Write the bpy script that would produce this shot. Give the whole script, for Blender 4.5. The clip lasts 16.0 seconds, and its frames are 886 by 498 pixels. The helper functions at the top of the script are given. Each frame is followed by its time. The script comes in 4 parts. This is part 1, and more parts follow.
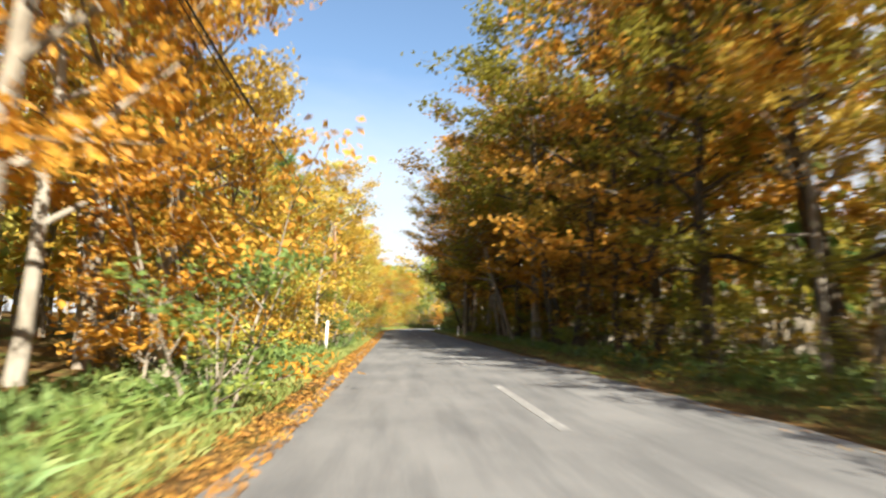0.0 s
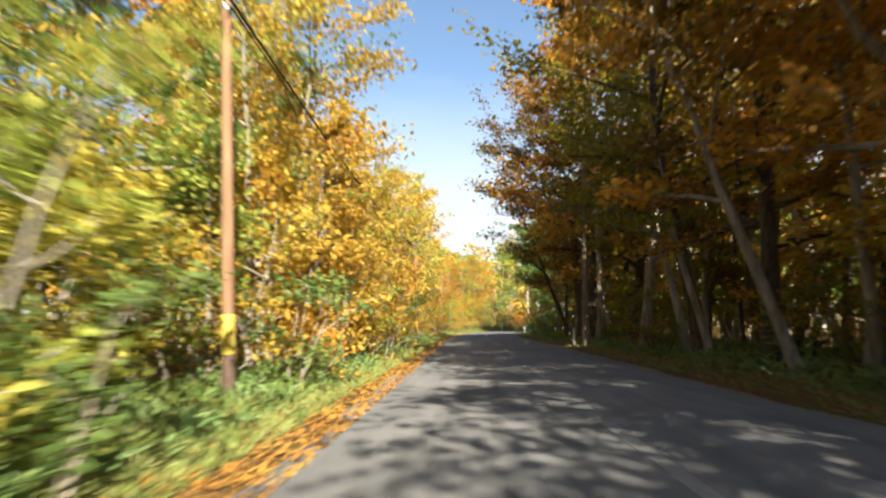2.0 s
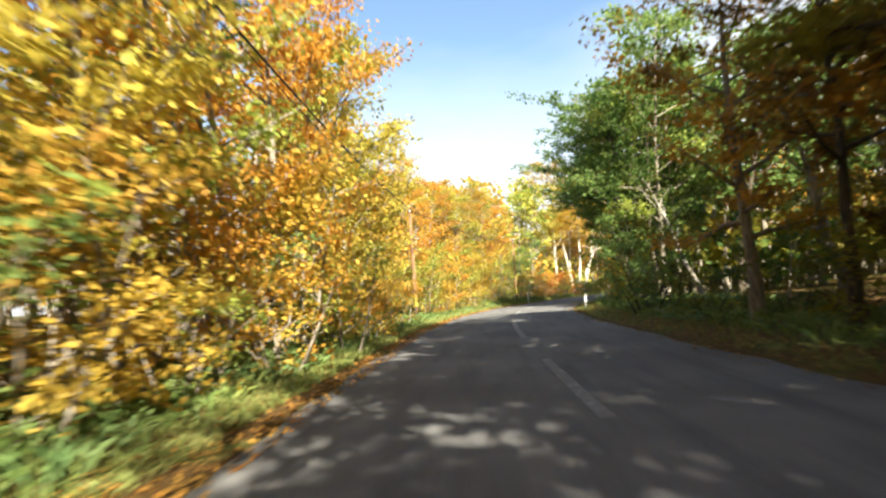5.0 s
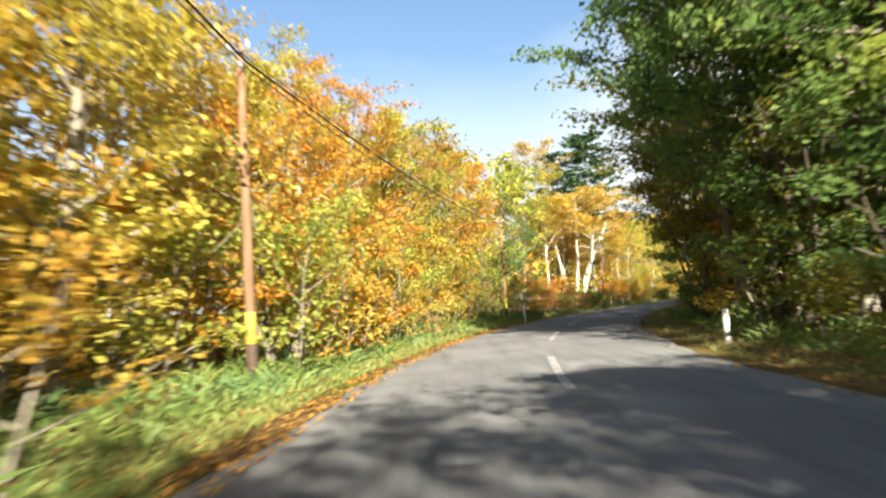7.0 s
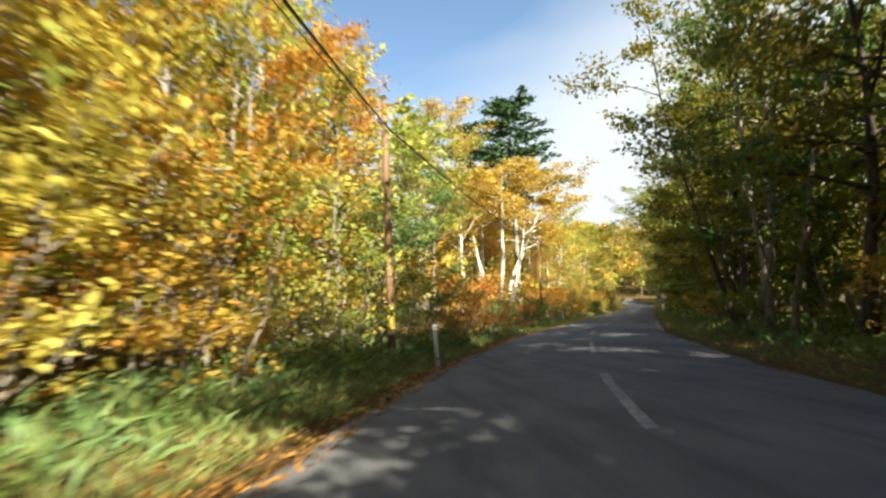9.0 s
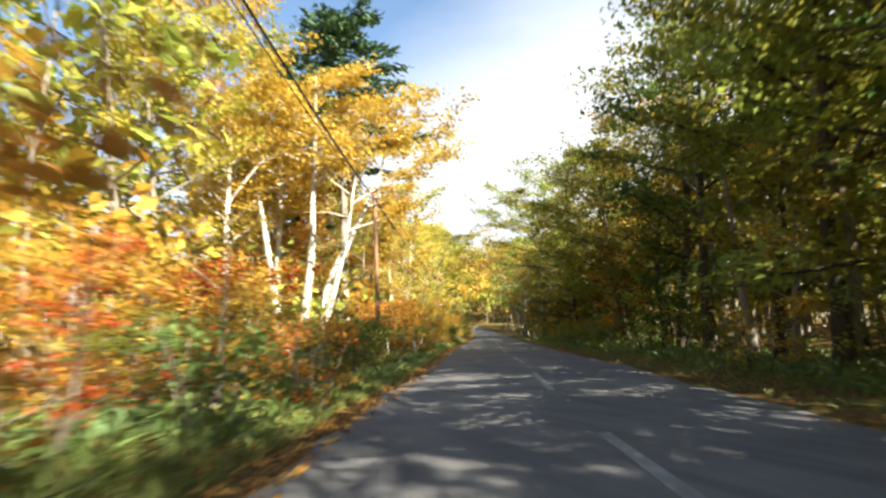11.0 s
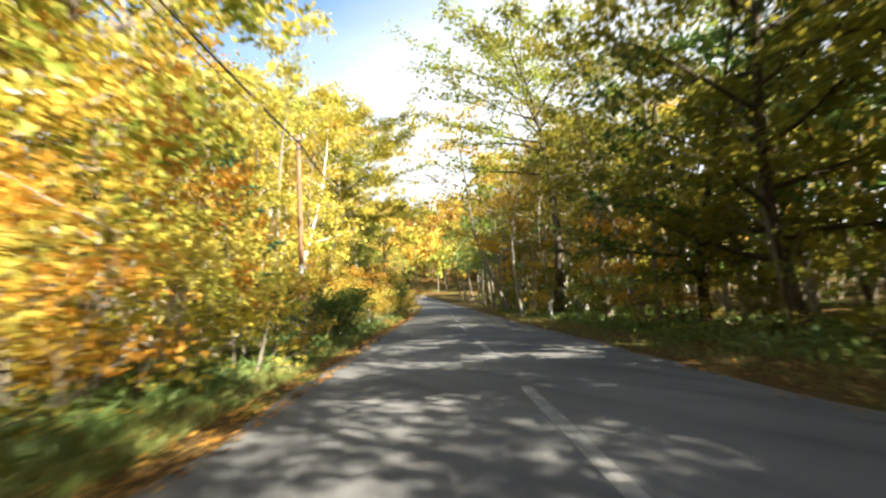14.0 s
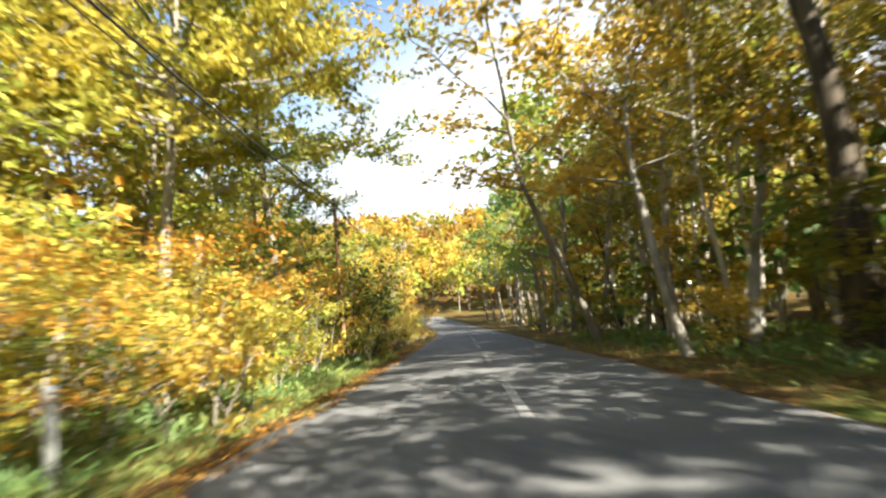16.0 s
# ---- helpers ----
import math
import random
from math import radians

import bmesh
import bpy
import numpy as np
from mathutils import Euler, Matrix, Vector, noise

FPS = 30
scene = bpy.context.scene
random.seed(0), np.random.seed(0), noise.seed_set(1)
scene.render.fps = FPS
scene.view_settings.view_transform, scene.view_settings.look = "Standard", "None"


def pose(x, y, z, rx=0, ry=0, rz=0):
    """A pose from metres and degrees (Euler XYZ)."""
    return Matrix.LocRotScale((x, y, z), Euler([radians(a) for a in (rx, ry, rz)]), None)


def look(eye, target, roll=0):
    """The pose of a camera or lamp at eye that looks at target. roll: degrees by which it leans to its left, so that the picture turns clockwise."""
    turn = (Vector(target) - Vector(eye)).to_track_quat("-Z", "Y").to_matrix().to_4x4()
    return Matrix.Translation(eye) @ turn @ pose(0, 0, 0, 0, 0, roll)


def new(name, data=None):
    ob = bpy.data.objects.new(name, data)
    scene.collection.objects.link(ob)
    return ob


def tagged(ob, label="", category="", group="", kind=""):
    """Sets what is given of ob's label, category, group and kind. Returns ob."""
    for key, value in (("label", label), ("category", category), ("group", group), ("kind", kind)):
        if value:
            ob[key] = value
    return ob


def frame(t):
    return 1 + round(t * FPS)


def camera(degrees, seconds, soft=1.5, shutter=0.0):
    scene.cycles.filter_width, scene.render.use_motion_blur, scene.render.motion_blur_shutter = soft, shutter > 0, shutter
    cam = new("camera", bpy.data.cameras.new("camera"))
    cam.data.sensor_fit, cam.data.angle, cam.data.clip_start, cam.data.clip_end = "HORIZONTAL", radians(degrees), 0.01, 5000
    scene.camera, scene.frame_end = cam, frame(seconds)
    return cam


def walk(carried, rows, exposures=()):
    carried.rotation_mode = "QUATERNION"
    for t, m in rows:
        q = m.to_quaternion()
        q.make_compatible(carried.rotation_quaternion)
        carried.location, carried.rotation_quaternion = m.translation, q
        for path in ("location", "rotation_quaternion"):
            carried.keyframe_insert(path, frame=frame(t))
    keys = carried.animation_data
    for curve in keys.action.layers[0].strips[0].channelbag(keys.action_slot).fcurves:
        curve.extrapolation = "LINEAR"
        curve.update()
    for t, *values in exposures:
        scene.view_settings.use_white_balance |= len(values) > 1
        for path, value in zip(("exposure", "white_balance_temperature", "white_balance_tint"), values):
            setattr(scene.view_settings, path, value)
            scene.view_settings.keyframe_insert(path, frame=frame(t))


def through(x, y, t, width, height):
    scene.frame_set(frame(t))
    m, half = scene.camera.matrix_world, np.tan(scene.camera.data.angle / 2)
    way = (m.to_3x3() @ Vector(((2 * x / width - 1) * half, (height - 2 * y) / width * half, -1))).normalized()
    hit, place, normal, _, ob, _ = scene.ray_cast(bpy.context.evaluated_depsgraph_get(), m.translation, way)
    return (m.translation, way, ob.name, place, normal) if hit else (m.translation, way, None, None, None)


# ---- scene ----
# ---- camera ----
cam = camera(72.0, 16.0, soft=2.3, shutter=0.45)
PATH = [
    (0, (0.296, -1.618, 1.263), (0.428, 0.364, 1.500), 0.4),
    (0.5, (0.582, 4.949, 1.256), (0.517, 6.936, 1.477), -0.3),
    (1, (0.509, 10.822, 1.253), (0.397, 12.809, 1.450), -3.1),
    (1.5, (0.451, 17.197, 1.266), (0.339, 19.181, 1.491), -2.8),
    (2, (0.448, 23.064, 1.219), (0.348, 25.046, 1.462), -0.9),
    (2.5, (0.408, 29.432, 1.242), (0.339, 31.416, 1.485), -0.7),
    (3, (0.343, 35.191, 1.236), (0.293, 37.175, 1.485), -1.1),
    (3.5, (0.406, 41.318, 1.217), (0.368, 43.303, 1.459), -2.2),
    (4, (0.413, 47.456, 1.245), (0.361, 49.439, 1.502), -2.7),
    (4.5, (0.556, 53.840, 1.297), (0.472, 55.832, 1.457), -5.3),
    (5, (0.433, 59.711, 1.248), (0.310, 61.701, 1.402), -4.2),
    (5.2, (0.427, 61.746, 1.249), (0.289, 63.736, 1.395), -4.5),
    (5.9, (0.370, 69.629, 1.248), (0.269, 71.620, 1.409), -4.3),
    (6.6, (0.355, 77.512, 1.247), (0.305, 79.504, 1.428), -3.9),
    (7.3, (0.618, 85.386, 1.246), (0.606, 87.377, 1.442), -3.7),
    (7.5, (0.833, 87.451, 1.255), (0.827, 89.441, 1.457), -3.5),
    (8, (1.133, 93.470, 1.241), (1.213, 95.458, 1.446), -2.2),
    (8.5, (1.804, 98.706, 1.245), (1.996, 100.687, 1.446), -2.8),
    (9, (2.694, 104.304, 1.259), (2.988, 106.271, 1.467), -2.9),
    (9.2, (3.079, 106.326, 1.259), (3.421, 108.283, 1.488), -3.3),
    (9.9, (5.193, 114.750, 1.257), (5.686, 116.673, 1.502), -3.1),
    (10.6, (8.071, 122.963, 1.255), (8.769, 124.818, 1.518), -2.9),
    (11.3, (11.700, 130.850, 1.253), (12.541, 132.644, 1.528), -2.7),
    (11.5, (12.932, 133.169, 1.257), (13.796, 134.953, 1.534), -3.9),
    (12, (15.837, 139.205, 1.226), (16.748, 140.976, 1.417), -4.5),
    (12.5, (18.666, 144.803, 1.226), (19.566, 146.580, 1.415), -3.2),
    (13, (21.557, 150.722, 1.237), (22.446, 152.502, 1.439), -3.6),
    (13.5, (24.443, 156.542, 1.274), (25.389, 158.295, 1.462), -1.9),
    (14, (27.669, 162.140, 1.257), (28.608, 163.898, 1.424), -2.6),
    (14.5, (30.748, 167.760, 1.240), (31.667, 169.523, 1.449), -3.8),
    (15, (33.906, 173.396, 1.248), (34.820, 175.165, 1.438), -5.7),
    (15.5, (36.866, 179.016, 1.262), (37.782, 180.784, 1.448), -5.6),
    (16, (39.857, 184.925, 1.245), (40.737, 186.704, 1.489), -5.2),
]

EXPOSURES = [(0.0, 1.9, 6400, 8), (1.5, 1.87, 6450, 8), (3.0, 2.17, 6550, 8), (5.0, 2.17, 6550, 7), (7.5, 1.92, 6500, 6), (8.2, 1.76, 6450, 5), (8.8, 1.76, 6450, 5), (9.2, 1.97, 6450, 6), (11.4, 2.2, 6500, 8), (12.5, 2.37, 6550, 8), (14.0, 2.37, 6500, 7), (15.0, 2.32, 6350, 7), (16.0, 2.37, 6250, 7)]
DASH = -1.6
walk(cam, [(t, look(eye, target, roll)) for t, eye, target, roll in PATH],
     exposures=EXPOSURES)

# ---- light ----
SUN_AZIMUTH, SUN_HEIGHT = 162.5, 35.0        # degrees clockwise from +y, degrees above the horizon
to_sun = Vector((math.sin(radians(SUN_AZIMUTH)) * math.cos(radians(SUN_HEIGHT)),
                 math.cos(radians(SUN_AZIMUTH)) * math.cos(radians(SUN_HEIGHT)), math.sin(radians(SUN_HEIGHT))))
sky = bpy.data.worlds.new("autumn_sky")
sky.use_nodes = True
scene.world = sky
sky_tex = sky.node_tree.nodes.new("ShaderNodeTexSky")
sky_tex.sky_type, sky_tex.sun_disc = "NISHITA", False
sky_tex.sun_elevation, sky_tex.sun_rotation = radians(SUN_HEIGHT), radians(SUN_AZIMUTH)
sky_tex.air_density, sky_tex.dust_density, sky_tex.ozone_density = 1.2, 0.4, 3.0
sky.node_tree.nodes["Background"].inputs[1].default_value = 0.054
sun = new("sun", bpy.data.lights.new("sun", "SUN"))
sun.data.energy, sun.data.angle, sun.data.color = 5.0, radians(0.55), (1.0, 0.91, 0.76)
sun.matrix_world = look(to_sun * 200, (0, 0, 0))


# ---- materials ----
def material(name, rough=0.8, metal=0.0, gloss=0.3):
    m = bpy.data.materials.new(name)
    m.use_nodes = True
    b = m.node_tree.nodes["Principled BSDF"]
    b.inputs["Roughness"].default_value, b.inputs["Metallic"].default_value = rough, metal
    b.inputs["Specular IOR Level"].default_value = gloss
    return m, m.node_tree, b


def node(tree, kind, **values):
    n = tree.nodes.new(kind)
    for key, value in values.items():
        n.inputs[key.replace("_", " ")].default_value = value
    return n


def ramp(tree, fac, stops):
    r = tree.nodes.new("ShaderNodeValToRGB")
    while len(r.color_ramp.elements) < len(stops):
        r.color_ramp.elements.new(0.5)
    for e, (at, colour) in zip(r.color_ramp.elements, stops):
        e.position, e.color = at, (*colour, 1)
    tree.links.new(fac, r.inputs[0])
    return r.outputs[0]


def noise_of(tree, scale, detail=4.0, coords="Object", stretch=None, rough=0.55):
    c = tree.nodes.new("ShaderNodeTexCoord")
    out = c.outputs[coords]
    if stretch:
        mp = tree.nodes.new("ShaderNodeMapping")
        mp.inputs["Scale"].default_value = stretch
        tree.links.new(out, mp.inputs[0])
        out = mp.outputs[0]
    n = node(tree, "ShaderNodeTexNoise", Scale=scale, Detail=detail, Roughness=rough)
    tree.links.new(out, n.inputs["Vector"])
    return n.outputs["Fac"]


def mix(tree, fac, a, b, blend="MIX"):
    m = tree.nodes.new("ShaderNodeMix")
    m.data_type, m.blend_type = "RGBA", blend
    for value, slot in ((fac, 0), (a, 6), (b, 7)):
        if hasattr(value, "links"):
            tree.links.new(value, m.inputs[slot])
        else:
            m.inputs[slot].default_value = value if slot == 0 else (*value, 1)
    return m.outputs[2]


def bump(tree, b, height, strength=0.3, distance=0.02):
    n = node(tree, "ShaderNodeBump", Strength=strength, Distance=distance)
    tree.links.new(height, n.inputs["Height"])
    tree.links.new(n.outputs[0], b.inputs["Normal"])


def leaf_material(name, tones, other, share=0.45, through=0.5):
    """Leaves in three tones, with patches of a second set of tones through the crown; light passes through them."""
    m, tree, b = material(name, 0.55, 0, 0.25)
    geo = tree.nodes.new("ShaderNodeNewGeometry")
    obj = tree.nodes.new("ShaderNodeObjectInfo")
    spray = tree.nodes.new("ShaderNodeMapRange")
    spray.inputs["From Min"].default_value, spray.inputs["From Max"].default_value = 0.28, 0.72
    spray.inputs["To Max"].default_value = 0.70
    tree.links.new(noise_of(tree, 1.5, 3.0), spray.inputs["Value"])
    tone = tree.nodes.new("ShaderNodeMath")
    tone.operation = "MULTIPLY_ADD"
    tone.inputs[1].default_value = 0.30
    tree.links.new(geo.outputs["Random Per Island"], tone.inputs[0])
    tree.links.new(spray.outputs[0], tone.inputs[2])
    one = ramp(tree, tone.outputs[0], [(0.0, tones[0]), (0.5, tones[1]), (1.0, tones[2])])
    two = ramp(tree, tone.outputs[0], [(0.0, other[0]), (0.5, other[1]), (1.0, other[2])])
    patch = noise_of(tree, 0.55, 2.0)
    add = tree.nodes.new("ShaderNodeMath")
    add.operation = "MULTIPLY_ADD"
    tree.links.new(obj.outputs["Random"], add.inputs[0])
    add.inputs[1].default_value = 0.3
    tree.links.new(patch, add.inputs[2])
    limit = ramp(tree, add.outputs[0], [(0.9 - share, (0, 0, 0)), (1.1 - share, (1, 1, 1))])
    colour = mix(tree, limit, one, two)
    tree.links.new(colour, b.inputs["Base Color"])
    tl = tree.nodes.new("ShaderNodeBsdfTranslucent")
    tree.links.new(colour, tl.inputs[0])
    both = tree.nodes.new("ShaderNodeMixShader")
    both.inputs[0].default_value = through
    tree.links.new(b.outputs[0], both.inputs[1])
    tree.links.new(tl.outputs[0], both.inputs[2])
    tree.links.new(both.outputs[0], tree.nodes["Material Output"].inputs[0])
    return m


GOLD = ((0.36, 0.225, 0.03), (0.58, 0.40, 0.065), (0.69, 0.54, 0.12))
YELLOW = ((0.38, 0.30, 0.04), (0.60, 0.50, 0.085), (0.70, 0.62, 0.17))
ORANGE = ((0.40, 0.185, 0.025), (0.59, 0.30, 0.04), (0.68, 0.40, 0.075))
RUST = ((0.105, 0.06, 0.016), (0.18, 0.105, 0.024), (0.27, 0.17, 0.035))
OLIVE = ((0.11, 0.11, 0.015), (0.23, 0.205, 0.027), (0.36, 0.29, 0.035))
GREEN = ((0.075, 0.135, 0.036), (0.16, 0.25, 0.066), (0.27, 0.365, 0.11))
# a darker set of greens, for foliage meant to look shaded
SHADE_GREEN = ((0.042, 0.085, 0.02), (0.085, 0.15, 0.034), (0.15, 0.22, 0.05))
LIME = ((0.16, 0.22, 0.04), (0.30, 0.36, 0.065), (0.47, 0.49, 0.11))
RED = ((0.30, 0.035, 0.015), (0.46, 0.075, 0.02), (0.55, 0.16, 0.03))
AMBER = ((0.24, 0.165, 0.02), (0.42, 0.275, 0.03), (0.56, 0.38, 0.05))
MOSS = ((0.12, 0.14, 0.02), (0.26, 0.26, 0.03), (0.46, 0.38, 0.04))
NEEDLE = ((0.03, 0.065, 0.03), (0.055, 0.105, 0.042), (0.09, 0.14, 0.055))
LEAF = {
    "gold": leaf_material("leaves_gold", GOLD, AMBER, 0.35),
    "golden_orange": leaf_material("leaves_golden_orange", GOLD, ORANGE, 0.52),
    "yellow": leaf_material("leaves_yellow", YELLOW, MOSS, 0.3),
    "yellow_green": leaf_material("leaves_yellow_green", LIME, YELLOW, 0.35),
    "orange": leaf_material("leaves_orange", ORANGE, GOLD),
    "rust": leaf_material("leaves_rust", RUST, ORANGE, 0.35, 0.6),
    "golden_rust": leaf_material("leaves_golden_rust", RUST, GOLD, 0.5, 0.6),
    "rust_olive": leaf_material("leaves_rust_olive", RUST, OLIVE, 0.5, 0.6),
    "olive": leaf_material("leaves_olive", OLIVE, LIME, 0.25, 0.6),
    "green": leaf_material("leaves_green", GREEN, LIME, 0.2, 0.58),
    "dark_green": leaf_material("leaves_shade_green", SHADE_GREEN, OLIVE, 0.35, 0.6),
    "red": leaf_material("leaves_red", RED, ORANGE, 0.4),
    "needle": leaf_material("needles", NEEDLE, NEEDLE, 0.4, 0.1),
}
WORDS = {"gold": "golden yellow", "golden_orange": "gold and orange", "yellow": "bright yellow", "yellow_green": "yellow-green",
         "orange": "orange", "rust": "rust-brown", "golden_rust": "russet and gold", "rust_olive": "rust and olive", "olive": "olive-green and yellow",
         "green": "fresh green", "dark_green": "dark green", "red": "deep red", "needle": "dark green"}


def bark_material(name, dark, light, scale=9.0):
    m, tree, b = material(name, 0.9, 0, 0.15)
    grain = noise_of(tree, scale, 6.0, stretch=(1, 1, 0.25))
    blot = noise_of(tree, 1.3, 3.0)
    c = ramp(tree, grain, [(0.32, dark), (0.68, light)])
    moss = ramp(tree, blot, [(0.52, (0, 0, 0)), (0.7, (0.7, 0.7, 0.7))])
    tree.links.new(mix(tree, moss, c, tuple(v * 0.55 for v in light)), b.inputs["Base Color"])
    bump(tree, b, grain, 0.6, 0.03)
    return m


BARK_GREY = bark_material("bark_grey", (0.12, 0.10, 0.075), (0.33, 0.29, 0.23))
BARK_PALE = bark_material("bark_pale", (0.15, 0.13, 0.10), (0.36, 0.33, 0.28), 5.0)
BARK_WHITE = bark_material("bark_white", (0.40, 0.36, 0.30), (0.70, 0.66, 0.58), 5.0)
BARK_DARK = bark_material("bark_dark", (0.035, 0.028, 0.02), (0.11, 0.09, 0.065))

ASPHALT, tree, b = material("worn_asphalt", 0.88, 0, 0.25)
grit = noise_of(tree, 90.0, 3.0)
wear = noise_of(tree, 0.35, 5.0)
stain = noise_of(tree, 1.0, 4.0, stretch=(2.2, 0.25, 1))
c = ramp(tree, grit, [(0.3, (0.070, 0.070, 0.072)), (0.7, (0.175, 0.174, 0.173))])
c = mix(tree, ramp(tree, wear, [(0.38, (0, 0, 0)), (0.66, (0.75, 0.75, 0.75))]), c, (0.190, 0.189, 0.186))
c = mix(tree, ramp(tree, stain, [(0.45, (0, 0, 0)), (0.68, (0.75, 0.75, 0.75))]), c, (0.085, 0.086, 0.089))
tree.links.new(c, b.inputs["Base Color"])
bump(tree, b, grit, 0.35, 0.006)

FADED_PAINT, tree, b = material("faded_line_paint", 0.8, 0, 0.3)
chip = noise_of(tree, 5.0, 6.0, rough=0.75)
tree.links.new(ramp(tree, chip, [(0.52, (0.19, 0.188, 0.184)), (0.72, (0.42, 0.41, 0.39))]), b.inputs["Base Color"])

LINE_PAINT, tree, b = material("worn_line_paint", 0.75, 0, 0.3)
chip = noise_of(tree, 7.0, 6.0, rough=0.7)
tree.links.new(ramp(tree, chip, [(0.46, (0.19, 0.188, 0.184)), (0.70, (0.43, 0.42, 0.40))]), b.inputs["Base Color"])

GROUND, tree, b = material("forest_floor", 0.95, 0, 0.1)
litter = noise_of(tree, 14.0, 6.0)
patch = noise_of(tree, 0.5, 4.0)
c = ramp(tree, litter, [(0.3, (0.04, 0.026, 0.013)), (0.5, (0.10, 0.06, 0.022)), (0.72, (0.20, 0.115, 0.035))])
green = ramp(tree, litter, [(0.3, (0.03, 0.06, 0.012)), (0.7, (0.10, 0.15, 0.03))])
tree.links.new(mix(tree, ramp(tree, patch, [(0.5, (0, 0, 0)), (0.66, (0.8, 0.8, 0.8))]), c, green), b.inputs["Base Color"])
bump(tree, b, litter, 0.8, 0.05)

GRASS = leaf_material("verge_grass", ((0.09, 0.15, 0.035), (0.16, 0.235, 0.06), (0.27, 0.31, 0.10)),
                      ((0.13, 0.18, 0.04), (0.21, 0.25, 0.07), (0.33, 0.31, 0.12)), 0.4, 0.3)
WEED = leaf_material("undergrowth_leaves", ((0.07, 0.14, 0.045), (0.14, 0.23, 0.085), (0.26, 0.35, 0.16)),
                     ((0.07, 0.13, 0.03), (0.14, 0.20, 0.05), (0.26, 0.27, 0.06)), 0.35, 0.3)
LITTER = leaf_material("fallen_leaves", ((0.30, 0.12, 0.02), (0.45, 0.21, 0.03), (0.55, 0.30, 0.06)),
                       ((0.18, 0.09, 0.03), (0.34, 0.17, 0.04), (0.50, 0.34, 0.07)), 0.5, 0.15)

WOOD_POLE, tree, b = material("weathered_pole_wood", 0.85, 0, 0.2)
grain = noise_of(tree, 12.0, 6.0, stretch=(1, 1, 0.08))
tree.links.new(ramp(tree, grain, [(0.3, (0.13, 0.072, 0.04)), (0.7, (0.30, 0.175, 0.10))]), b.inputs["Base Color"])
bump(tree, b, grain, 0.4, 0.01)


def plain(name, colour, rough, metal=0.0, scale=6.0, spread=0.25, gloss=0.4):
    m, tree, b = material(name, rough, metal, gloss)
    n = noise_of(tree, scale, 5.0)
    tree.links.new(ramp(tree, n, [(0.3, tuple(v * (1 - spread) for v in colour)), (0.65, colour)]), b.inputs["Base Color"])
    return m


WHITE_POST = plain("white_post_plastic", (0.80, 0.79, 0.76), 0.5, 0, 4.0, 0.18)
POST_RING = plain("grey_post_band", (0.30, 0.30, 0.31), 0.5)
REFLECTOR = plain("pale_reflector_band", (0.78, 0.62, 0.48), 0.3)
POLE_FOOT = plain("tarred_pole_foot", (0.075, 0.045, 0.03), 0.8, 0, 9.0, 0.4)
YELLOW_GUARD = plain("yellow_pole_guard", (0.62, 0.47, 0.06), 0.6, 0, 5.0, 0.35)
BLACK_STRIPE = plain("black_guard_stripe", (0.03, 0.03, 0.03), 0.6)
STEEL = plain("galvanised_steel", (0.42, 0.43, 0.43), 0.45, 0.8)
CABLE = plain("black_cable", (0.022, 0.022, 0.024), 0.6)
PLATE = plain("white_plate", (0.78, 0.78, 0.76), 0.4)
CERAMIC = plain("insulator_ceramic", (0.55, 0.53, 0.5), 0.25)

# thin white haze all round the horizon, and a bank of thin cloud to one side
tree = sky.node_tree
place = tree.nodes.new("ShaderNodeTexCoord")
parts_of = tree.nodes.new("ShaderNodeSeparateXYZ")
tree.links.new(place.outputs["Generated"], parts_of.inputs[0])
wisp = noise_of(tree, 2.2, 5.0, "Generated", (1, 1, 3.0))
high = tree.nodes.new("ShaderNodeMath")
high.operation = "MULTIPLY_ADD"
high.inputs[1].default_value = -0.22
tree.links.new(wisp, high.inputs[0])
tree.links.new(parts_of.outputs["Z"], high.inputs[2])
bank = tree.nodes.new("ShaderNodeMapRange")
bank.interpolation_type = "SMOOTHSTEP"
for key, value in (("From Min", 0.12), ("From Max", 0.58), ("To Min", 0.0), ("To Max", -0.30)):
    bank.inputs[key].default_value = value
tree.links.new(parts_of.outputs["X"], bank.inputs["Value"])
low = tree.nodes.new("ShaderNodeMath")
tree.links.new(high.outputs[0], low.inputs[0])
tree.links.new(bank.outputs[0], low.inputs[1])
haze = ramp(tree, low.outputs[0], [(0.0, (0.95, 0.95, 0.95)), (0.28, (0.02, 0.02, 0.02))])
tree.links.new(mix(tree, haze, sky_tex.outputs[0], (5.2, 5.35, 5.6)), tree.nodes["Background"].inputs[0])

# ---- the road's axis ----
AXIS = [(2.3, -120), (2.3, -60), (2.25, -20), (2.15, 10), (1.9, 36), (1.7, 54), (1.4, 70), (1.45, 82), (2.05, 92.2), (2.65, 97), (3.85, 103.5),
        (6.1, 112), (9.4, 121.2), (13.2, 130.6), (17.7, 139.7), (20.1, 144.2), (27.0, 158.3), (35.8, 175.4), (41.7, 187), (46.3, 195.8),
        (55.5, 213.6), (64.5, 231), (73.3, 248.5), (81.5, 266.5), (88, 285), (91, 306), (90, 330)]
HILL, HILL_WAY = Vector((132, 374)), Vector((0.438, 0.899))


def elevation(x, y):
    """The lie of the land: level along the road, then a wooded hill."""
    u = (x - HILL.x) * HILL_WAY.x + (y - HILL.y) * HILL_WAY.y
    v = (x - HILL.x) * HILL_WAY.y - (y - HILL.y) * HILL_WAY.x
    return 27.0 * np.exp(-np.square(u / 58.0)) * np.exp(-np.square(v / 230.0))


